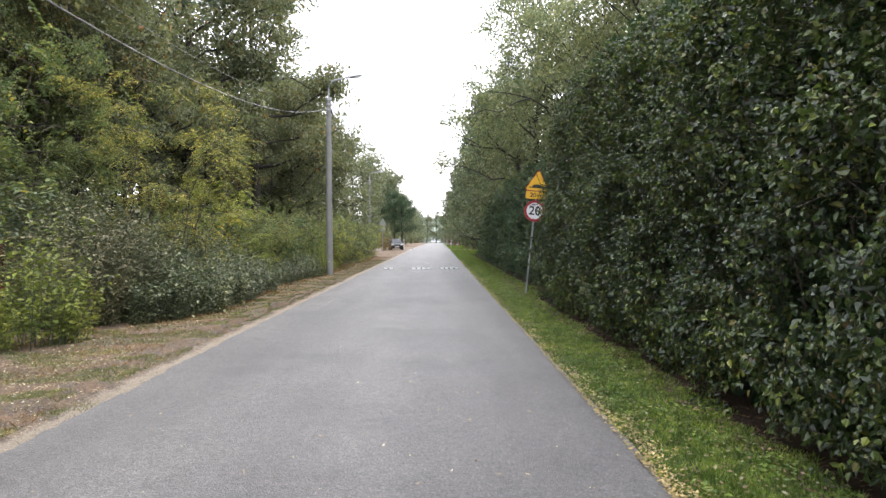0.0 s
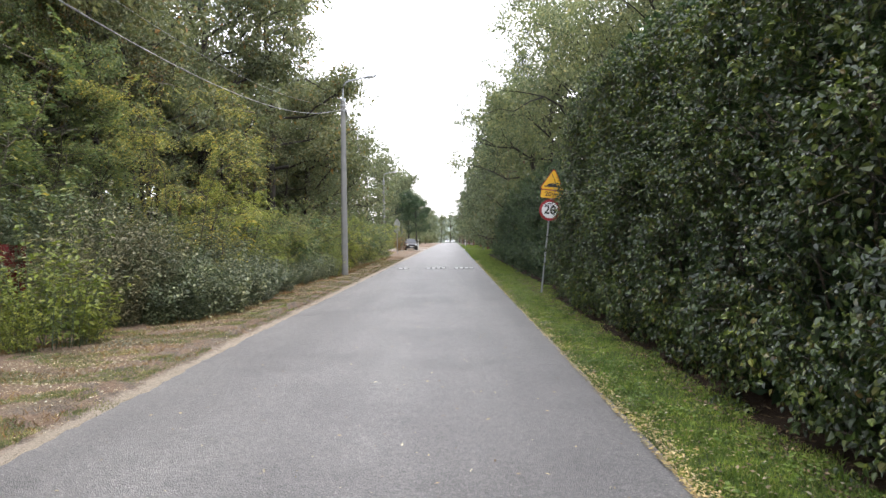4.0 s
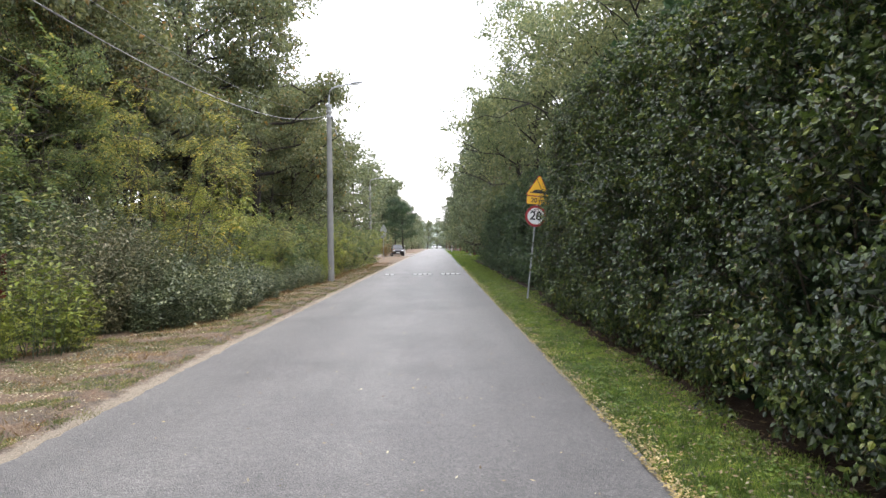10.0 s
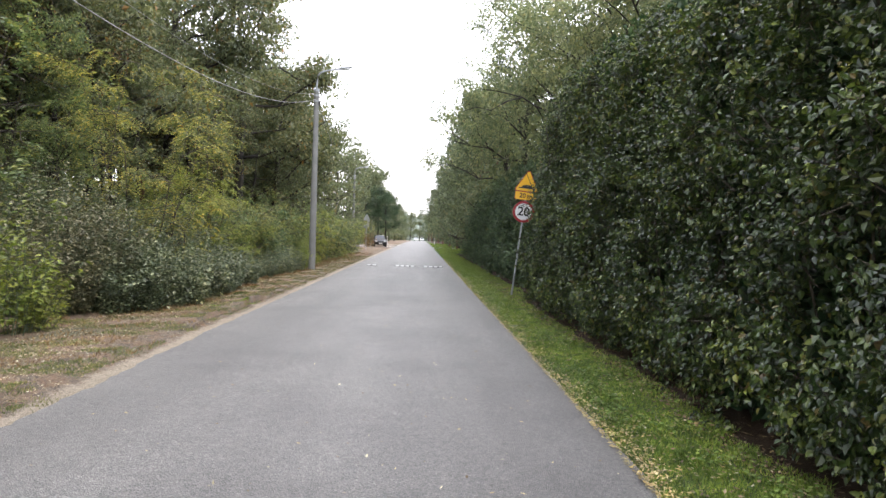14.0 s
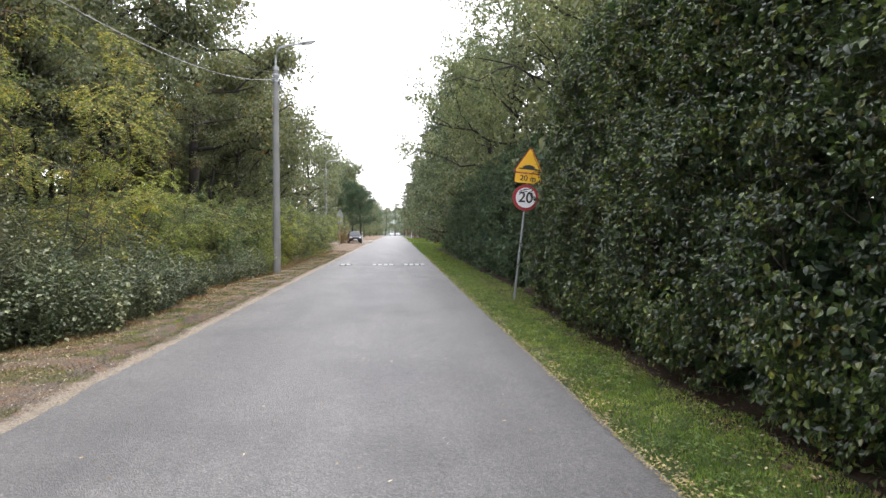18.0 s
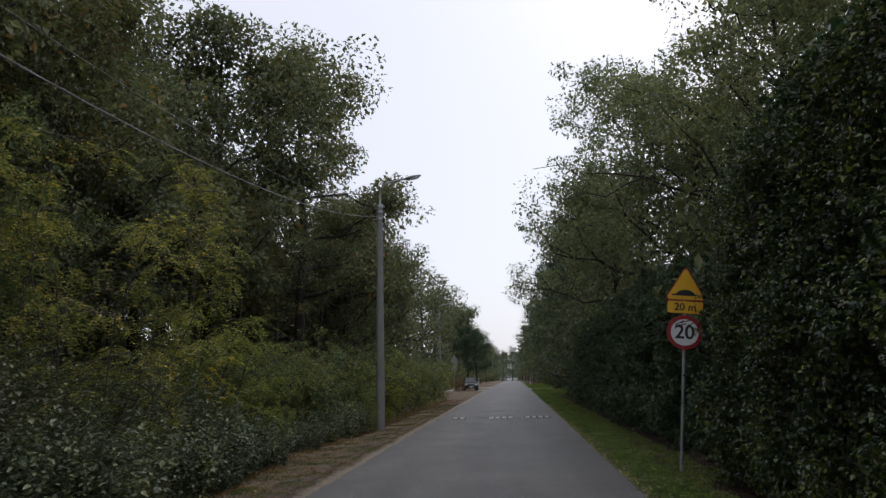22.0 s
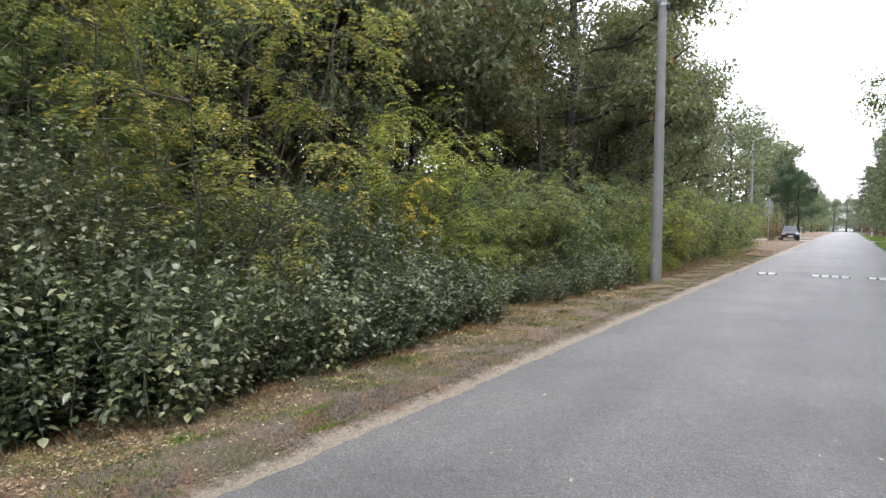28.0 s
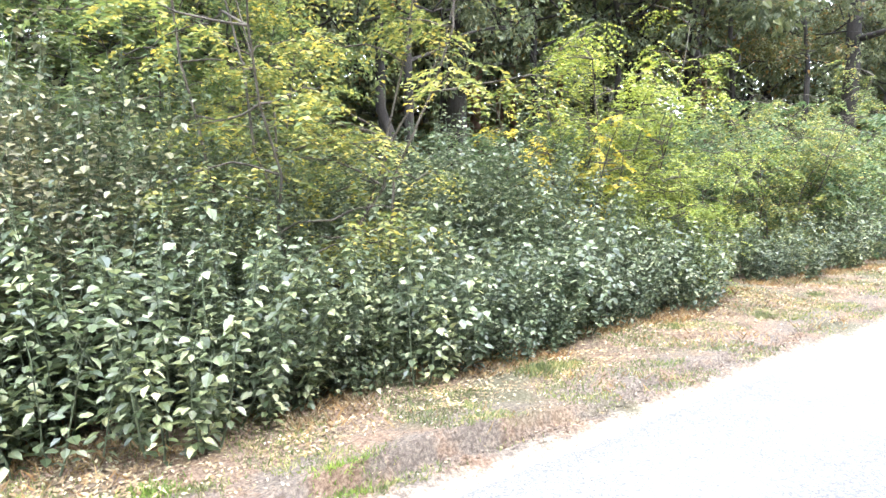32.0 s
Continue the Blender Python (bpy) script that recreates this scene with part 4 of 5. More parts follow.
# ---- street lamps and cables ----
def street_lamp(x, y, turn, label):
    z0 = float(lift(y)) - .1
    root = tagged(new("street_lamp"), label, "street lamp", "street lamps along the lane")
    root.matrix_basis = pose(x, y, z0, 0, 0, turn)
    bm = bmesh.new()
    cyl(bm, (0, 0, -.2), (0, 0, 7.85), .155, .105, 16)
    for zz in (2.1, 4.6):
        cyl(bm, (0, 0, zz), (0, 0, zz + .05), .137 - zz * .004, .137 - zz * .004, 16)
    bpart("pole", bm, concrete, root, "tapered grey concrete pole", smooth=False)
    bm = bmesh.new()
    cyl(bm, (0, 0, 7.83), (0, 0, 7.95), .125, .125, 14)
    bpart("cap", bm, galv, root)
    pts = [(0, 0, 7.9), (0, 0, 8.35), (.05, 0, 8.55), (.16, 0, 8.68), (.32, 0, 8.74), (.6, 0, 8.8), (.95, 0, 8.86)]
    part("arm", mesh_of("arm", *tube(pts, [.035] * 7, 10), galv, True), root, "bent steel arm")
    head = bmesh.new()
    bmesh.ops.create_uvsphere(head, u_segments=16, v_segments=8, radius=1, matrix=pose(1.2, 0, 8.9, 0, -10, 0) @ Matrix.Diagonal((.34, .11, .065, 1)))
    h = bpart("lamp_head", head, galv, root, "flat grey lamp head", smooth=True)
    lens = bmesh.new()
    bmesh.ops.create_uvsphere(lens, u_segments=14, v_segments=6, radius=1, matrix=pose(1.26, 0, 8.865, 0, -10, 0) @ Matrix.Diagonal((.2, .085, .055, 1)))
    bpart("lens", lens, sign_white, h, smooth=True)
    for zz in (7.38, 7.62):
        bm = bmesh.new()
        cyl(bm, (0, 0, zz), (0, 0, zz + .07), .13, .13, 14)
        bpart("clamp", bm, galv, root)
    bm = bmesh.new()
    box(bm, .1, .17, -.06, .06, 7.3, 7.42, .01)
    cyl(bm, (.13, 0, 7.3), (.2, 0, 7.12), .012, .012, 6)
    bpart("cable_hook", bm, rubber, root)
    return root


LAMPS = ((-4.83, 29.4), (-7.45, 72.0), (-8.2, 108.0), (-8.8, 140.0), (-5.0, -13.0))
for x, y in LAMPS:
    street_lamp(x, y, 0, "grey concrete street lamp with one curved arm")


def cable(name, p, q, sag, radius, label, twist=0.0):
    n = 60
    t = np.linspace(0, 1, n)
    P = np.array(p)[None] * (1 - t)[:, None] + np.array(q)[None] * t[:, None]
    P[:, 2] -= sag * 4 * t * (1 - t)
    if not twist:
        V, F = tube(P, [radius] * n, 6)
    else:
        a = t * twist
        off = np.stack([np.cos(a), 0 * a, np.sin(a)], 1) * radius
        V, F = joined([tube(P + off, [radius] * n, 5), tube(P - off, [radius] * n, 5)])
    return tagged(new(name, mesh_of(name, V, F, cable_mat, True)), label, "cable", "cables between the lamps")


for (x0, y0), (x1, y1), s in ((LAMPS[4], LAMPS[0], 2.75), (LAMPS[0], LAMPS[1], .9), (LAMPS[1], LAMPS[2], .8), (LAMPS[2], LAMPS[3], .8)):
    a, b = lift(y0), lift(y1)
    cable("cable", (x0, y0, 7.42 + a), (x1, y1, 7.42 + b), s, .007, "thick grey twisted cable hanging between lamp poles", 150)
    cable("wire", (x0, y0, 7.68 + a), (x1, y1, 7.68 + b), s * .92, .004, "thin grey wire hanging between lamp poles")

# ---- road sign ----
def text_mesh(body, size, mat, depth=.0015):
    cu = bpy.data.curves.new("print", 'FONT')
    cu.body, cu.size, cu.align_x, cu.align_y, cu.extrude = body, size, 'CENTER', 'CENTER', depth
    cu.offset = size * .018
    ob = new("print", cu)
    bpy.context.view_layer.update()
    me = bpy.data.meshes.new_from_object(ob.evaluated_get(bpy.context.evaluated_depsgraph_get()))
    bpy.data.objects.remove(ob)
    me.materials.clear()
    me.materials.append(mat)
    return me


def plate(bm, outline, y0, y1):
    """A flat sheet whose outline lies in x and z, from depth y0 to y1."""
    vs = [bm.verts.new((x, y0, z)) for x, z in outline]
    f = bm.faces.new(vs)
    r = bmesh.ops.extrude_face_region(bm, geom=[f])
    bmesh.ops.translate(bm, vec=(0, y1 - y0, 0), verts=[v for v in r["geom"] if isinstance(v, bmesh.types.BMVert)])
    bmesh.ops.recalc_face_normals(bm, faces=bm.faces)


def rounded(corners, r, steps=5):
    out = []
    n = len(corners)
    for i in range(n):
        p, c, q = (Vector(corners[(i + k) % n]) for k in (-1, 0, 1))
        a, b = (p - c).normalized(), (q - c).normalized()
        d = r / math.tan(a.angle(b) / 2)
        m = c + (a + b).normalized() * (r / math.sin(a.angle(b) / 2))
        s, e = c + a * d - m, c + b * d - m
        for k in range(steps + 1):
            v = s.lerp(e, k / steps).normalized() * r
            out.append(tuple(m + v))
    return out


def disc(r, n=40):
    return [(r * math.cos(2 * math.pi * k / n), r * math.sin(2 * math.pi * k / n)) for k in range(n)]


def moved(pts, dz):
    return [(x, z + dz) for x, z in pts]


def road_sign(x, y, lean, turn, label):
    root = tagged(new("road_sign"), label, "road sign", "road signs")
    root.matrix_basis = pose(x, y, float(lift(y)) + .02, 0, lean, turn)
    bm = bmesh.new()
    cyl(bm, (0, 0, -.25), (0, 0, 3.5), .028, .028, 14)
    bpart("post", bm, galv, root, "thin grey steel post", smooth=False)
    disc_z, plate_z, tri_z = 2.4, 2.85, 2.97
    bm = bmesh.new()
    plate(bm, moved(disc(.308), disc_z), -.036, -.033)
    d = bpart("limit_disc", bm, sign_red, root, "round red-rimmed disc, scratched")
    bm = bmesh.new()
    plate(bm, moved(disc(.236), disc_z), -.04, -.0362)
    bpart("disc_face", bm, sign_white, d)
    part("number", text_mesh("20", .345, sign_black), d, "", Matrix.Translation((0, -.0425, disc_z - .005)) @ pose(0, 0, 0, 90, 0, 0))
    bm = bmesh.new()
    for k, (x, z, a, l) in enumerate(((-.09, .17, .5, .17), (.02, .2, .35, .2), (.09, .15, .55, .14), (-.03, .14, .3, .12))):
        dx, dz = math.cos(a) * l / 2, math.sin(a) * l / 2
        plate(bm, [(x - dx, disc_z + z - dz - .008), (x + dx, disc_z + z + dz - .012), (x + dx, disc_z + z + dz + .006), (x - dx, disc_z + z - dz + .01)], -.0412, -.0402)
    bpart("scratch", bm, sign_black, d, "dark scratch marks")
    bm = bmesh.new()
    plate(bm, moved(rounded([(-.31, -.115), (.31, -.115), (.31, .115), (-.31, .115)], .03), plate_z), -.036, -.033)
    p = bpart("distance_plate", bm, sign_red, root, "yellow distance plate with thin red rim")
    bm = bmesh.new()
    plate(bm, moved(rounded([(-.302, -.107), (.302, -.107), (.302, .107), (-.302, .107)], .025), plate_z), -.04, -.0362)
    bpart("plate_face", bm, sign_yellow, p)
    part("writing", text_mesh("20 m", .185, sign_black), p, "", Matrix.Translation((0, -.0425, plate_z)) @ pose(0, 0, 0, 90, 0, 0))
    bm = bmesh.new()
    plate(bm, moved(rounded([(-.37, 0), (.37, 0), (0, .65)], .05), tri_z), -.036, -.033)
    t = bpart("warning_triangle", bm, sign_red, root, "yellow triangle with thin red rim")
    bm = bmesh.new()
    plate(bm, moved(rounded([(-.338, .02), (.338, .02), (0, .612)], .042), tri_z), -.04, -.0362)
    bpart("triangle_face", bm, sign_yellow, t)
    bm = bmesh.new()
    hump = [(-.24, .09)] + [(-.24, .115), (-.16, .12)] + [(.15 * math.cos(a), .12 + .08 * math.sin(a)) for a in (2.9, 2.5, 2.1, 1.57, 1.04, .64, .24)] + [(.16, .12), (.24, .115), (.24, .09)]
    plate(bm, moved(hump, tri_z), -.0435, -.0402)
    bpart("hump_symbol", bm, sign_black, t)
    for shape, dz in ((disc(.308), disc_z), (rounded([(-.31, -.115), (.31, -.115), (.31, .115), (-.31, .115)], .03), plate_z), (rounded([(-.37, 0), (.37, 0), (0, .65)], .05), tri_z)):
        bm = bmesh.new()
        plate(bm, moved(shape, dz), -.0328, -.0295)
        bpart("back_sheet", bm, galv, root, "plain grey back sheet")
    for zz in (disc_z, plate_z, tri_z + .12, tri_z + .4):
        bm = bmesh.new()
        box(bm, -.06, .06, -.033, .034, zz - .02, zz + .02, .004)
        bpart("bracket", bm, galv, root)


road_sign(2.54, 19.1, 6.2, -6, "leaning steel post with yellow triangle, yellow plate and red-rimmed disc")
road_sign(-5.7, 68.0, 0, 178, "grey back of a road sign on a steel post")

# ---- speed bump strips across the lane ----
def speed_bump(x0, x1, y, blocks, label):
    root = tagged(new("speed_bump"), label, "speed bump", "speed bump strips")
    root.location = ((x0 + x1) / 2, y, lift(y) + .005)
    h = (x1 - x0) / 2
    bm = bmesh.new()
    prof = [(-.22, 0), (-.2, .015), (-.09, .05), (.09, .05), (.2, .015), (.22, 0)]
    rings = [[bm.verts.new((sx * h, yy, zz)) for yy, zz in prof] for sx in (-1, 1)]
    for k in range(5):
        bm.faces.new((rings[0][k], rings[0][k + 1], rings[1][k + 1], rings[1][k]))
    for r in rings:
        bm.faces.new(r)
    bmesh.ops.recalc_face_normals(bm, faces=bm.faces)
    bpart("rubber_strip", bm, rubber, root, "black rubber strip")
    w = 2 * h / blocks
    for k in range(blocks):
        c = -h + (k + .5) * w
        for s in (-1, 1):
            bm = bmesh.new()
            vs = [(c - w * .36, s * .205, .016), (c + w * .36, s * .205, .016), (c + w * .36, s * .1, .05), (c - w * .36, s * .1, .05)]
            q = [bm.verts.new(v) for v in vs] + [bm.verts.new((v[0], v[1] + s * .008, v[2] + .014)) for v in vs]
            for f in ((0, 1, 2, 3), (4, 5, 6, 7), (0, 1, 5, 4), (1, 2, 6, 5), (2, 3, 7, 6), (3, 0, 4, 7)):
                bm.faces.new([q[i] for i in f])
            bmesh.ops.recalc_face_normals(bm, faces=bm.faces)
            bpart("white_block", bm, road_white, root)


for x0, x1, n in HUMPS:
    speed_bump(x0, x1, HUMP_Y, n, "black rubber speed bump strip with white blocks")

# ---- far things: drives, cars, posts, fences ----
def slab(name, x0, x1, y0, y1, label, mat):
    bm = bmesh.new()
    z = lift((y0 + y1) / 2)
    box(bm, x0, x1, y0, y1, z - .12, z + .045, .02)
    me = bpy.data.meshes.new(name)
    bm.to_mesh(me)
    bm.free()
    me.materials.append(mat)
    return tagged(new(name, me), label, "driveway", kind="structure")


pale_paving = plain("pale_paving", (.5, .48, .44), .85, 0, 30, .25, .3)
slab("drive_1", -12, -3.4, 82.6, 85.4, "pale paved drive across the verge", pale_paving)
slab("drive_2", -12, -3.6, 96, 99.5, "pale paved drive across the verge", pale_paving)
slab("drive_3", 1.5, 9, 84, 87, "pale paved drive across the grass", pale_paving)

car_dark = plain("dark_car_paint", (.03, .032, .036), .22, .3, 20, .1, 0)
car_grey = plain("grey_car_paint", (.045, .046, .05), .22, .4, 20, .06, 0)
car_white = plain("white_car_paint", (.7, .7, .7), .25, .0, 20, .05, 0)
glass = plain("dark_window_glass", (.03, .035, .04), .06, 0, 10, .1, 0)
tyre_mat = plain("tyre_rubber", (.02, .02, .02), .85, 0, 60, .2, .3)
lamp_glass = plain("headlamp_glass", (.75, .77, .78), .1, 0, 20, .05, 0)


def car(x, y, turn, paint, label, s=1.0):
    """A parked car, its nose towards -y."""
    root = tagged(new("car"), label, "car")
    root.matrix_basis = pose(x, y, lift(y) + .05, 0, 0, turn) @ Matrix.Scale(s, 4)
    bm = bmesh.new()
    # body outline from the side (y, z), nose at -2.1
    side = [(-2.1, .3), (-2.14, .62), (-2.02, .84), (-1.1, .98), (1.9, 1.02), (2.1, .86), (2.12, .4), (1.9, .28), (-1.9, .26)]
    rows = []
    for w, inset in ((-.88, .05), (-.8, 0), (.8, 0), (.88, .05)):
        rows.append([bm.verts.new((w, yy * (1 - inset * .6), zz * (1 - inset * .5) + inset * .3)) for yy, zz in side])
    for a, b in zip(rows, rows[1:]):
        for k in range(len(side)):
            k2 = (k + 1) % len(side)
            bm.faces.new((a[k], a[k2], b[k2], b[k]))
    bm.faces.new(rows[0])
    bm.faces.new(rows[-1])
    bmesh.ops.recalc_face_normals(bm, faces=bm.faces)
    bmesh.ops.bevel(bm, geom=list(bm.edges), offset=.03, segments=2, affect='EDGES')
    body = bpart("body", bm, paint, root, smooth=True)
    bm = bmesh.new()
    cab = [(-1.15, .95), (-.45, 1.52), (.1, 1.58), (1.2, 1.54), (1.85, 1.0)]
    rows = [[bm.verts.new((sx * (.78 if zz < 1.1 else .6), yy, zz)) for yy, zz in cab] for sx in (-1, 1)]
    for k in range(4):
        bm.faces.new((rows[0][k], rows[0][k + 1], rows[1][k + 1], rows[1][k]))
    bm.faces.new(rows[0])
    bm.faces.new(rows[1])
    bmesh.ops.recalc_face_normals(bm, faces=bm.faces)
    bmesh.ops.bevel(bm, geom=list(bm.edges), offset=.03, segments=2, affect='EDGES')
    bpart("cabin", bm, paint, root, smooth=True)
    for nm, quad in (("windscreen", [(-.7, -1.14, .99), (.7, -1.14, .99), (.56, -.5, 1.49), (-.56, -.5, 1.49)]),
                     ("side_window", [(-.79, -.9, 1.05), (-.79, 1.5, 1.06), (-.64, 1.1, 1.47), (-.63, -.4, 1.47)]),
                     ("side_window", [(.79, -.9, 1.05), (.79, 1.5, 1.06), (.64, 1.1, 1.47), (.63, -.4, 1.47)])):
        bm = bmesh.new()
        c = sum((Vector(q) for q in quad), Vector()) / 4
        nrm = (Vector(quad[1]) - Vector(quad[0])).cross(Vector(quad[3]) - Vector(quad[0])).normalized()
        if nrm.dot(c - Vector((0, .2, 1.0))) < 0:
            nrm = -nrm
        a = [bm.verts.new(Vector(q) + nrm * .012) for q in quad]
        b = [bm.verts.new(Vector(q) + nrm * .032) for q in quad]
        bm.faces.new(a)
        bm.faces.new(b)
        for k in range(4):
            bm.faces.new((a[k], a[(k + 1) % 4], b[(k + 1) % 4], b[k]))
        bmesh.ops.recalc_face_normals(bm, faces=bm.faces)
        bpart(nm, bm, glass, root)
    for sx in (-1, 1):
        bm = bmesh.new()
        box(bm, sx * .62 - .17, sx * .62 + .17, -2.13, -2.0, .64, .78, .03)
        bpart("headlight", bm, lamp_glass, root)
        bm = bmesh.new()
        box(bm, sx * .93 - .08, sx * .93 + .08, -.95, -.83, 1.0, 1.12, .03)
        bpart("wing_mirror", bm, paint, root)
    bm = bmesh.new()
    box(bm, -.42, .42, -2.17, -2.1, .55, .7, .02)
    bpart("grille", bm, tyre_mat, root)
    bm = bmesh.new()
    box(bm, -.26, .26, -2.185, -2.165, .4, .51, .004)
    bpart("number_plate", bm, sign_white, root)
    for sx in (-1, 1):
        for yy in (-1.35, 1.3):
            bm = bmesh.new()
            cyl(bm, (sx * .68, yy, .3), (sx * .9, yy, .3), .33, .33, 20)
            w = bpart("wheel", bm, tyre_mat, root)
            bm = bmesh.new()
            cyl(bm, (sx * .895, yy, .3), (sx * .912, yy, .3), .2, .19, 14)
            bpart("rim", bm, galv, w)
    return root


car(-5.35, 84.0, 8, car_grey, "dark grey car parked on the pale drive by the lane", .9)
car(-2.2, 300.0, 0, car_white, "white car far down the lane")
car(.4, 325.0, 0, car_white, "pale car far down the lane")


def marker_post(x, y, h, label):
    root = tagged(new("marker_post"), label, "marker post")
    root.location = (x, y, lift(y))
    bm = bmesh.new()
    box(bm, -.07, .07, -.05, .05, -.1, h, .02)
    bpart("post", bm, road_white, root)
    bm = bmesh.new()
    box(bm, -.072, .072, -.054, .054, h * .72, h * .84, .004)
    bpart("dark_band", bm, sign_black, root)


marker_post(2.2, 112.0, 1.15, "white marker post on the grass by the lane")
marker_post(-5.6, 108.0, 1.3, "white post on the verge by the lane")


def board_fence(x0, x1, y, label):
    root = tagged(new("board_fence"), label, "fence")
    root.location = (x0, y, float(lift(y)))
    for k in range(int((x1 - x0) / .16)):
        bm = bmesh.new()
        box(bm, k * .16, k * .16 + .145, -.012, .012, .1, 1.62 - .02 * (k % 3), .004)
        bpart("board", bm, red_wood, root)
    for zz in (.45, 1.25):
        bm = bmesh.new()
        box(bm, 0, x1 - x0, .015, .06, zz - .04, zz + .04, .004)
        bpart("rail", bm, red_wood, root)
    for k in range(int((x1 - x0) / 1.95) + 1):
        bm = bmesh.new()
        box(bm, k * 1.95, k * 1.95 + .09, .065, .16, -.1, 1.55, .006)
        bpart("fence_post", bm, red_wood, root)


board_fence(-13.6, -8.1, 12.5, "dark red board fence half hidden behind bushes")

# ---- grass, fallen leaves, dead stalks ----
def stuff(name, V, F, mat, label, category):
    return tagged(new(name, mesh_of(name, V, F, mat)), label, category, kind="stuff")


def blades(r, X, Y, h, w, mat, name, label, lean=.5):
    n = len(X)
    Z = ground_z(X, Y) - .01
    P = np.stack([X, Y, Z], 1)
    a = r.uniform(0, 6.28, n)
    D = np.stack([np.cos(a) * lean, np.sin(a) * lean, np.ones(n)], 1) + r.normal(0, .25, (n, 3))
    N = np.stack([np.cos(a), np.sin(a), np.zeros(n)], 1)
    L = h * r.uniform(.5, 1.3, n)
    return stuff(name, *leaf_arrays(P, D, N, L, np.full(n, w), .0, .25, 4), mat, label, "grass")


def scatter_leaves(X, Y, size, mat, name, label, up=.012):
    n = len(X)
    on_road = (X > ROAD_L) & (X < ROAD_R)
    u = np.clip((X - ROAD_L) / (ROAD_R - ROAD_L), 0, 1)
    Z = np.where(on_road, .022 * (1 - (2 * u - 1) ** 2) + lift(Y), ground_z(X, Y)) + up
    a = r.uniform(0, 6.28, n)
    D = np.stack([np.cos(a), np.sin(a), r.normal(0, .18, n)], 1)
    N = np.array([0, 0, 1.]) + r.normal(0, .25, (n, 3))
    L = size * r.uniform(.35, 1.35, n)
    return stuff(name, *leaf_arrays(np.stack([X, Y, Z], 1), D, N, L, L * r.uniform(.35, .6, n), .15, -.12, 4), mat, label, "fallen leaves")


def pebbles(X, Y, w, name, label):
    n = len(X)
    oct6 = np.array([[1, 0, 0], [0, 1, 0], [-1, 0, 0], [0, -1, 0], [0, 0, .7], [0, 0, -.7]])
    C = np.stack([X, Y, ground_z(X, Y) + w * .3], 1)
    V = (C[:, None] + oct6[None] * w[:, None, None] * r.uniform(.6, 1.3, (n, 6, 1))).reshape(-1, 3)
    F = np.array([[0, 1, 4], [1, 2, 4], [2, 3, 4], [3, 0, 4], [1, 0, 5], [2, 1, 5], [3, 2, 5], [0, 3, 5]])
    return stuff(name, V, (F[None] + (np.arange(n) * 6)[:, None, None]).reshape(-1, 3), earth, label, "earth")


r = np.random.default_rng(500)
n = 150000
Y = 2.5 + 58 * r.uniform(0, 1, n) ** 1.9
X = ROAD_R + .03 + (np.where(Y < 18, 1.14, 1.6) + .22 * hills(Y * 0, Y, 2.6, 61) + .15 * hills(Y * 0, Y, 7, 62)) * r.beta(1.15, 1.15, n)
thick = hills(X, Y, 5, 41) + .7 * hills(X, Y, 12, 63)
keep = thick + r.uniform(-.3, .5, n) + np.clip((X - ROAD_R) * 2, 0, .6) > 0
low, tall = keep & (thick < .22), keep & (thick >= .22)
blades(r, X[low], Y[low], .042, .0075, grass_blade, "verge_grass", "short bright green grass between lane and hedge", 1.1)
blades(r, X[tall], Y[tall], .06, .008, grass_blade, "verge_grass_tufts", "taller green grass tufts between lane and hedge", 1.0)
n = 9000
Y = 3 + 26 * r.uniform(0, 1, n) ** 1.6
X = ROAD_R + .15 + .95 * r.uniform(0, 1, n)
keep = hills(X, Y, 3.8, 64) + r.uniform(-.2, .2, n) > .12
P = np.stack([X, Y, ground_z(X, Y) + r.uniform(.02, .07, n)], 1)[keep]
m = len(P)
a = r.uniform(0, 6.28, m)
stuff("clover", *leaf_arrays(P, np.stack([np.cos(a), np.sin(a), r.uniform(-.1, .4, m)], 1), np.array([0, 0, 1.]) + r.normal(0, .3, (m, 3)), r.uniform(.02, .05, m), r.uniform(.02, .036, m), .1, .1, 6), grass_blade, "low broad-leaved weeds among the verge grass", "weeds")
n = 2600
Y = 3 + 24 * r.uniform(0, 1, n) ** 1.4
scatter_leaves(ROAD_R + .1 + 1.0 * r.uniform(0, 1, n), Y, .036, fallen_leaf, "grass_litter", "few brown and tan leaves lying in the grass", .05)
n = 9000
Y = 60 + 70 * r.uniform(0, 1, n)
Y = np.where((Y > 83.4) & (Y < 87.4), Y + 5, Y)
blades(r, ROAD_R + .1 + 4.5 * r.uniform(0, 1, n), Y, .16, .05, grass_blade, "distant_grass", "green grass beside the lane further on")
n = 300000
Y = 4 + 44 * r.uniform(0, 1, n) ** 1.7
X = ROAD_L - .25 - 2.6 * r.uniform(0, 1, n)
keep = (hills(X, Y, 3.4, 42) + r.uniform(-.12, .12, n) > np.where(Y > 12, .02, .05)) & (X > front(Y) - .4)
blades(r, X[keep], Y[keep], .042, .008, verge_blade, "left_grass", "sparse green grass patches on the verge", 1.3)
n = 45000
Y = 5 + 50 * r.uniform(0, 1, n) ** 1.4
X = np.where(r.uniform(0, 1, n) < .6, front(Y) + .1 + r.uniform(0, .5, n), ROAD_L - .3 - 2.0 * r.uniform(0, 1, n))
keep = (hills(X, Y, 3.1, 43) > .0) & (X < ROAD_L - .2)
blades(r, X[keep], Y[keep], .085, .004, dry_blade, "dry_grass", "dry straw-coloured grass at the foot of the bushes", 1.7)
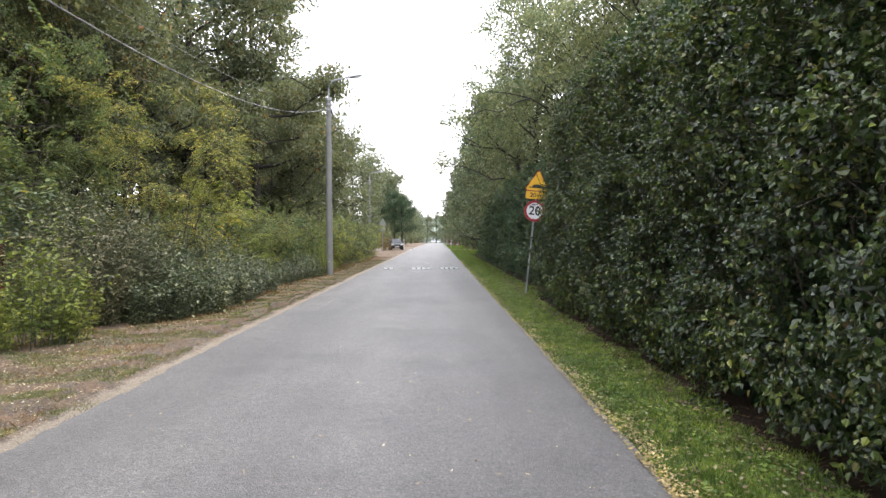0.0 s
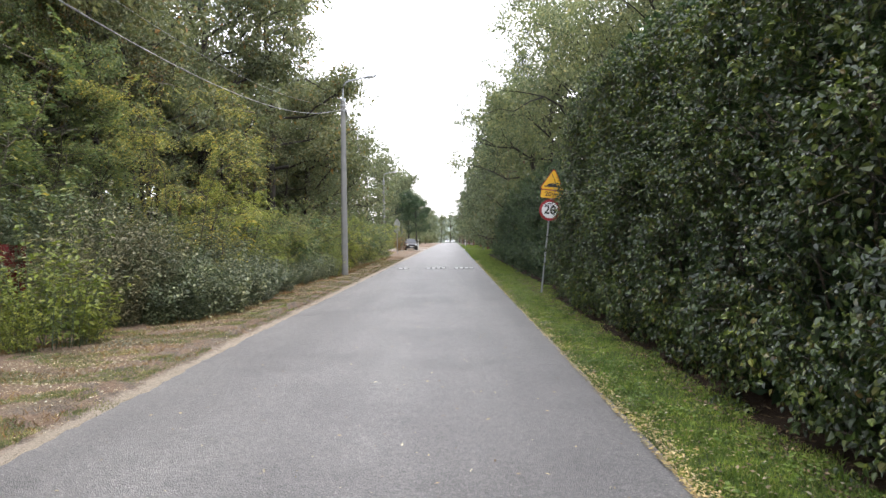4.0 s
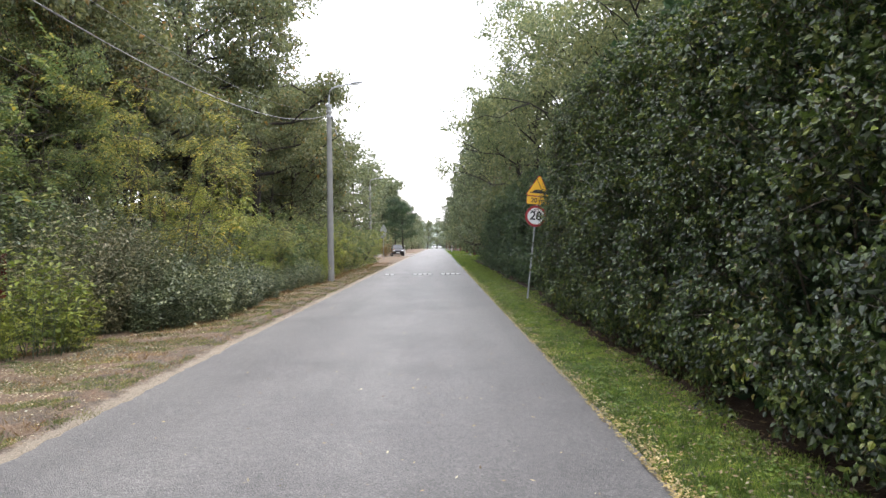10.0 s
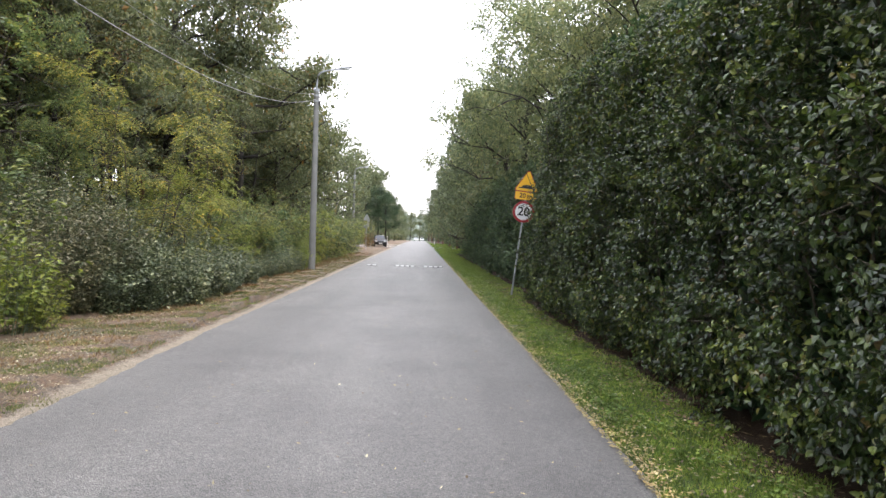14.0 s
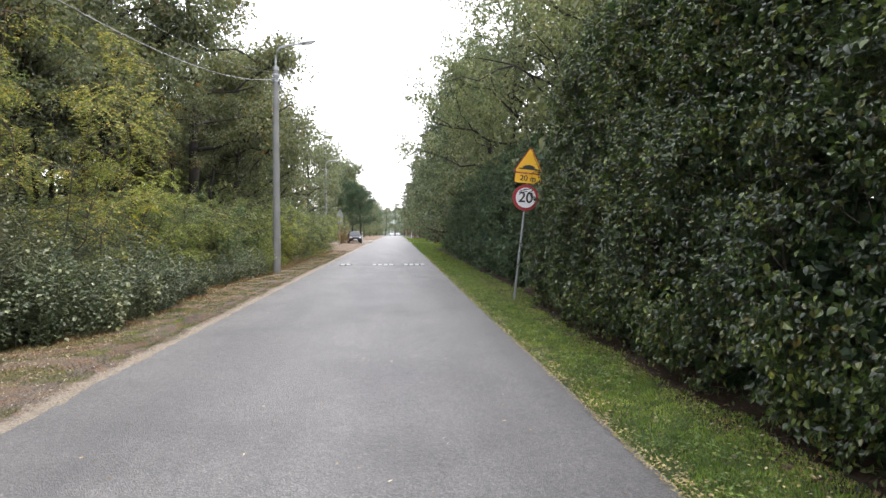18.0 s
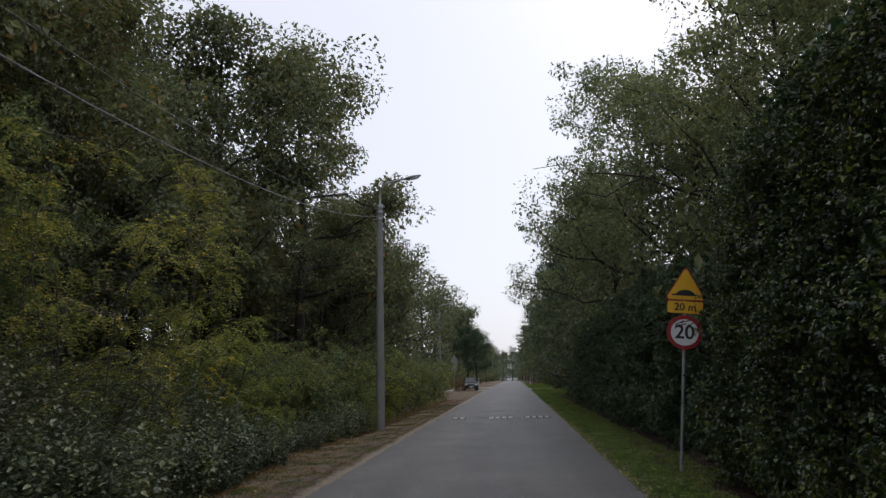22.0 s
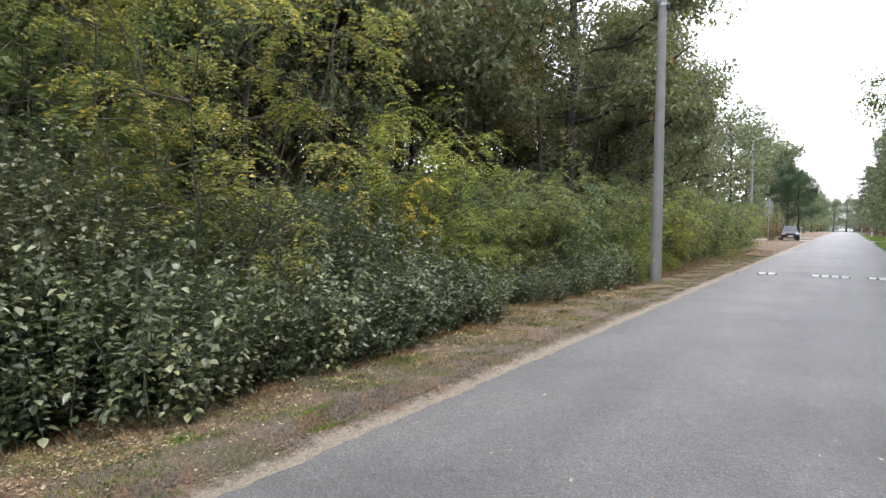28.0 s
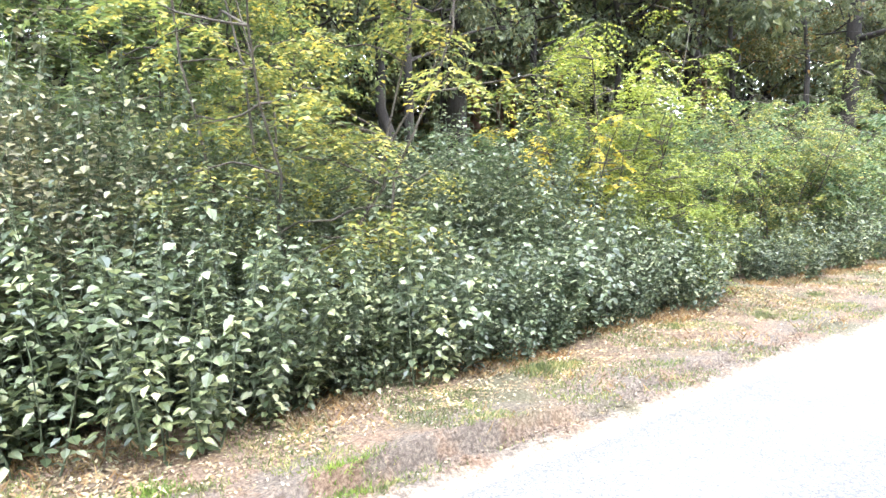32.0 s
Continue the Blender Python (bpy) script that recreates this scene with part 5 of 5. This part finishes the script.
# dark and pale scraps trodden into the bare earth
for m, size, mat, lab in ((18000, .022, "brown", "small brown leaf scraps and bark trodden into the verge"), (22000, .024, "pale", "small pale leaf scraps trodden into the verge")):
    Y = 4 + 22 * r.uniform(0, 1, m) ** 1.5
    X = ROAD_L - .16 - 3.2 * r.beta(1.1, 1.6, m)
    keep = (X > front(Y) - .2) & (hills(X, Y, 5.0, 51) + r.uniform(-.4, .5, m) > 0)
    scatter_leaves(X[keep], Y[keep], size, brown_fallen if mat == "brown" else pale_fallen, "leaf_scraps", lab)
n = 5000
Y = 4 + 16 * r.uniform(0, 1, n)
X = ROAD_L - .05 - 1.6 * r.uniform(0, 1, n) ** 1.3
pebbles(X, Y, r.uniform(.003, .012, n), "earth_crumbs", "small crumbs of earth and gravel on the verge")
# clods along the edge of the wheel track
n = 1500
Y = 11 + 14 * r.uniform(0, 1, n)
X = rut_line(Y) + np.abs(r.normal(0, .07, n)) + .01
pebbles(X, Y, r.uniform(.006, .026, n), "earth_clods", "small clods of grey-brown earth beside the wheel track")
# tufts on the verge
for x, y, m in ((-3.72, 6.4, 260), (-3.6, 6.7, 160), (-4.42, 14.3, 420), (-4.3, 14.5, 260), (-3.88, 15.1, 420), (-3.84, 15.3, 200), (-3.85, 11.2, 130), (-4.65, 17.3, 900), (-4.6, 17.6, 500), (-4.6, 16.5, 250), (-4.8, 19.4, 500), (-4.5, 20.6, 400), (-4.7, 22.3, 400)):
    q = r.normal(0, .065, (m, 2))
    blades(r, x + q[:, 0], y + q[:, 1] * 1.4, .03 + m * .00004, .005, verge_blade if m != 420 else grass_blade, "grass_tuft", "small green grass tuft on the sandy verge", .9)


n = 64000
Y = 3.5 + 40 * r.uniform(0, 1, n) ** 1.5
X = ROAD_L - .12 - (2.2 + .8 * r.uniform(0, 1, n)) * r.beta(1.5, 1.4, n)
keep = (hills(X, Y, 1.9, 44) + r.uniform(-.8, .8, n) > -.05) & ((X < rut_line(Y) - .35) | (r.uniform(0, 1, n) < .25))
near = keep & (Y < 12.5)
scatter_leaves(X[near], Y[near], .036, pale_fallen, "leaf_litter", "small pale leaf scraps strewn over the earth verge")
near = keep & (Y >= 12.5)
scatter_leaves(X[near], Y[near], .03, fallen_leaf, "leaf_litter", "dry tan leaves strewn over the sandy verge")
n = 30000
Y = 12.5 + 14 * r.uniform(0, 1, n)
X = -4.3 - 1.1 * r.beta(1.2, 1.2, n)
keep = hills(X, Y, 2.6, 47) + r.uniform(-.7, .7, n) > 0
scatter_leaves(X[keep], Y[keep], .036, fallen_leaf, "drifted_leaves", "pale dry leaves drifted between rut and bushes")
n = 13000
Y = 3 + 42 * r.uniform(0, 1, n) ** 1.7
X = ROAD_R - .02 + np.abs(r.normal(0, 1, n)) * (.07 + .07 * (hills(Y * 0, Y, 2.0, 45) > 0)) * np.where(r.uniform(0, 1, n) < .12, 4, 1)
scatter_leaves(X, Y, .03, yellow_fallen, "edge_leaf_litter", "pale yellow leaves drifted along the lane's edge", .03)
n = 620
Y = 3 + 35 * r.uniform(0, 1, n) ** 1.4
X = ROAD_L + .1 + 4.8 * r.beta(2.2, 1.3, n)
scatter_leaves(X, Y, .034, pale_fallen, "scattered_leaves", "small pale leaves strewn on the asphalt", .006)
n = 3000
Y = 3 + 22 * r.uniform(0, 1, n) ** 1.2
scatter_leaves(2.35 + np.abs(r.normal(0, .35, n)), Y, .05, brown_fallen, "hedge_litter", "brown fallen leaves at the foot of the hedge", .02)
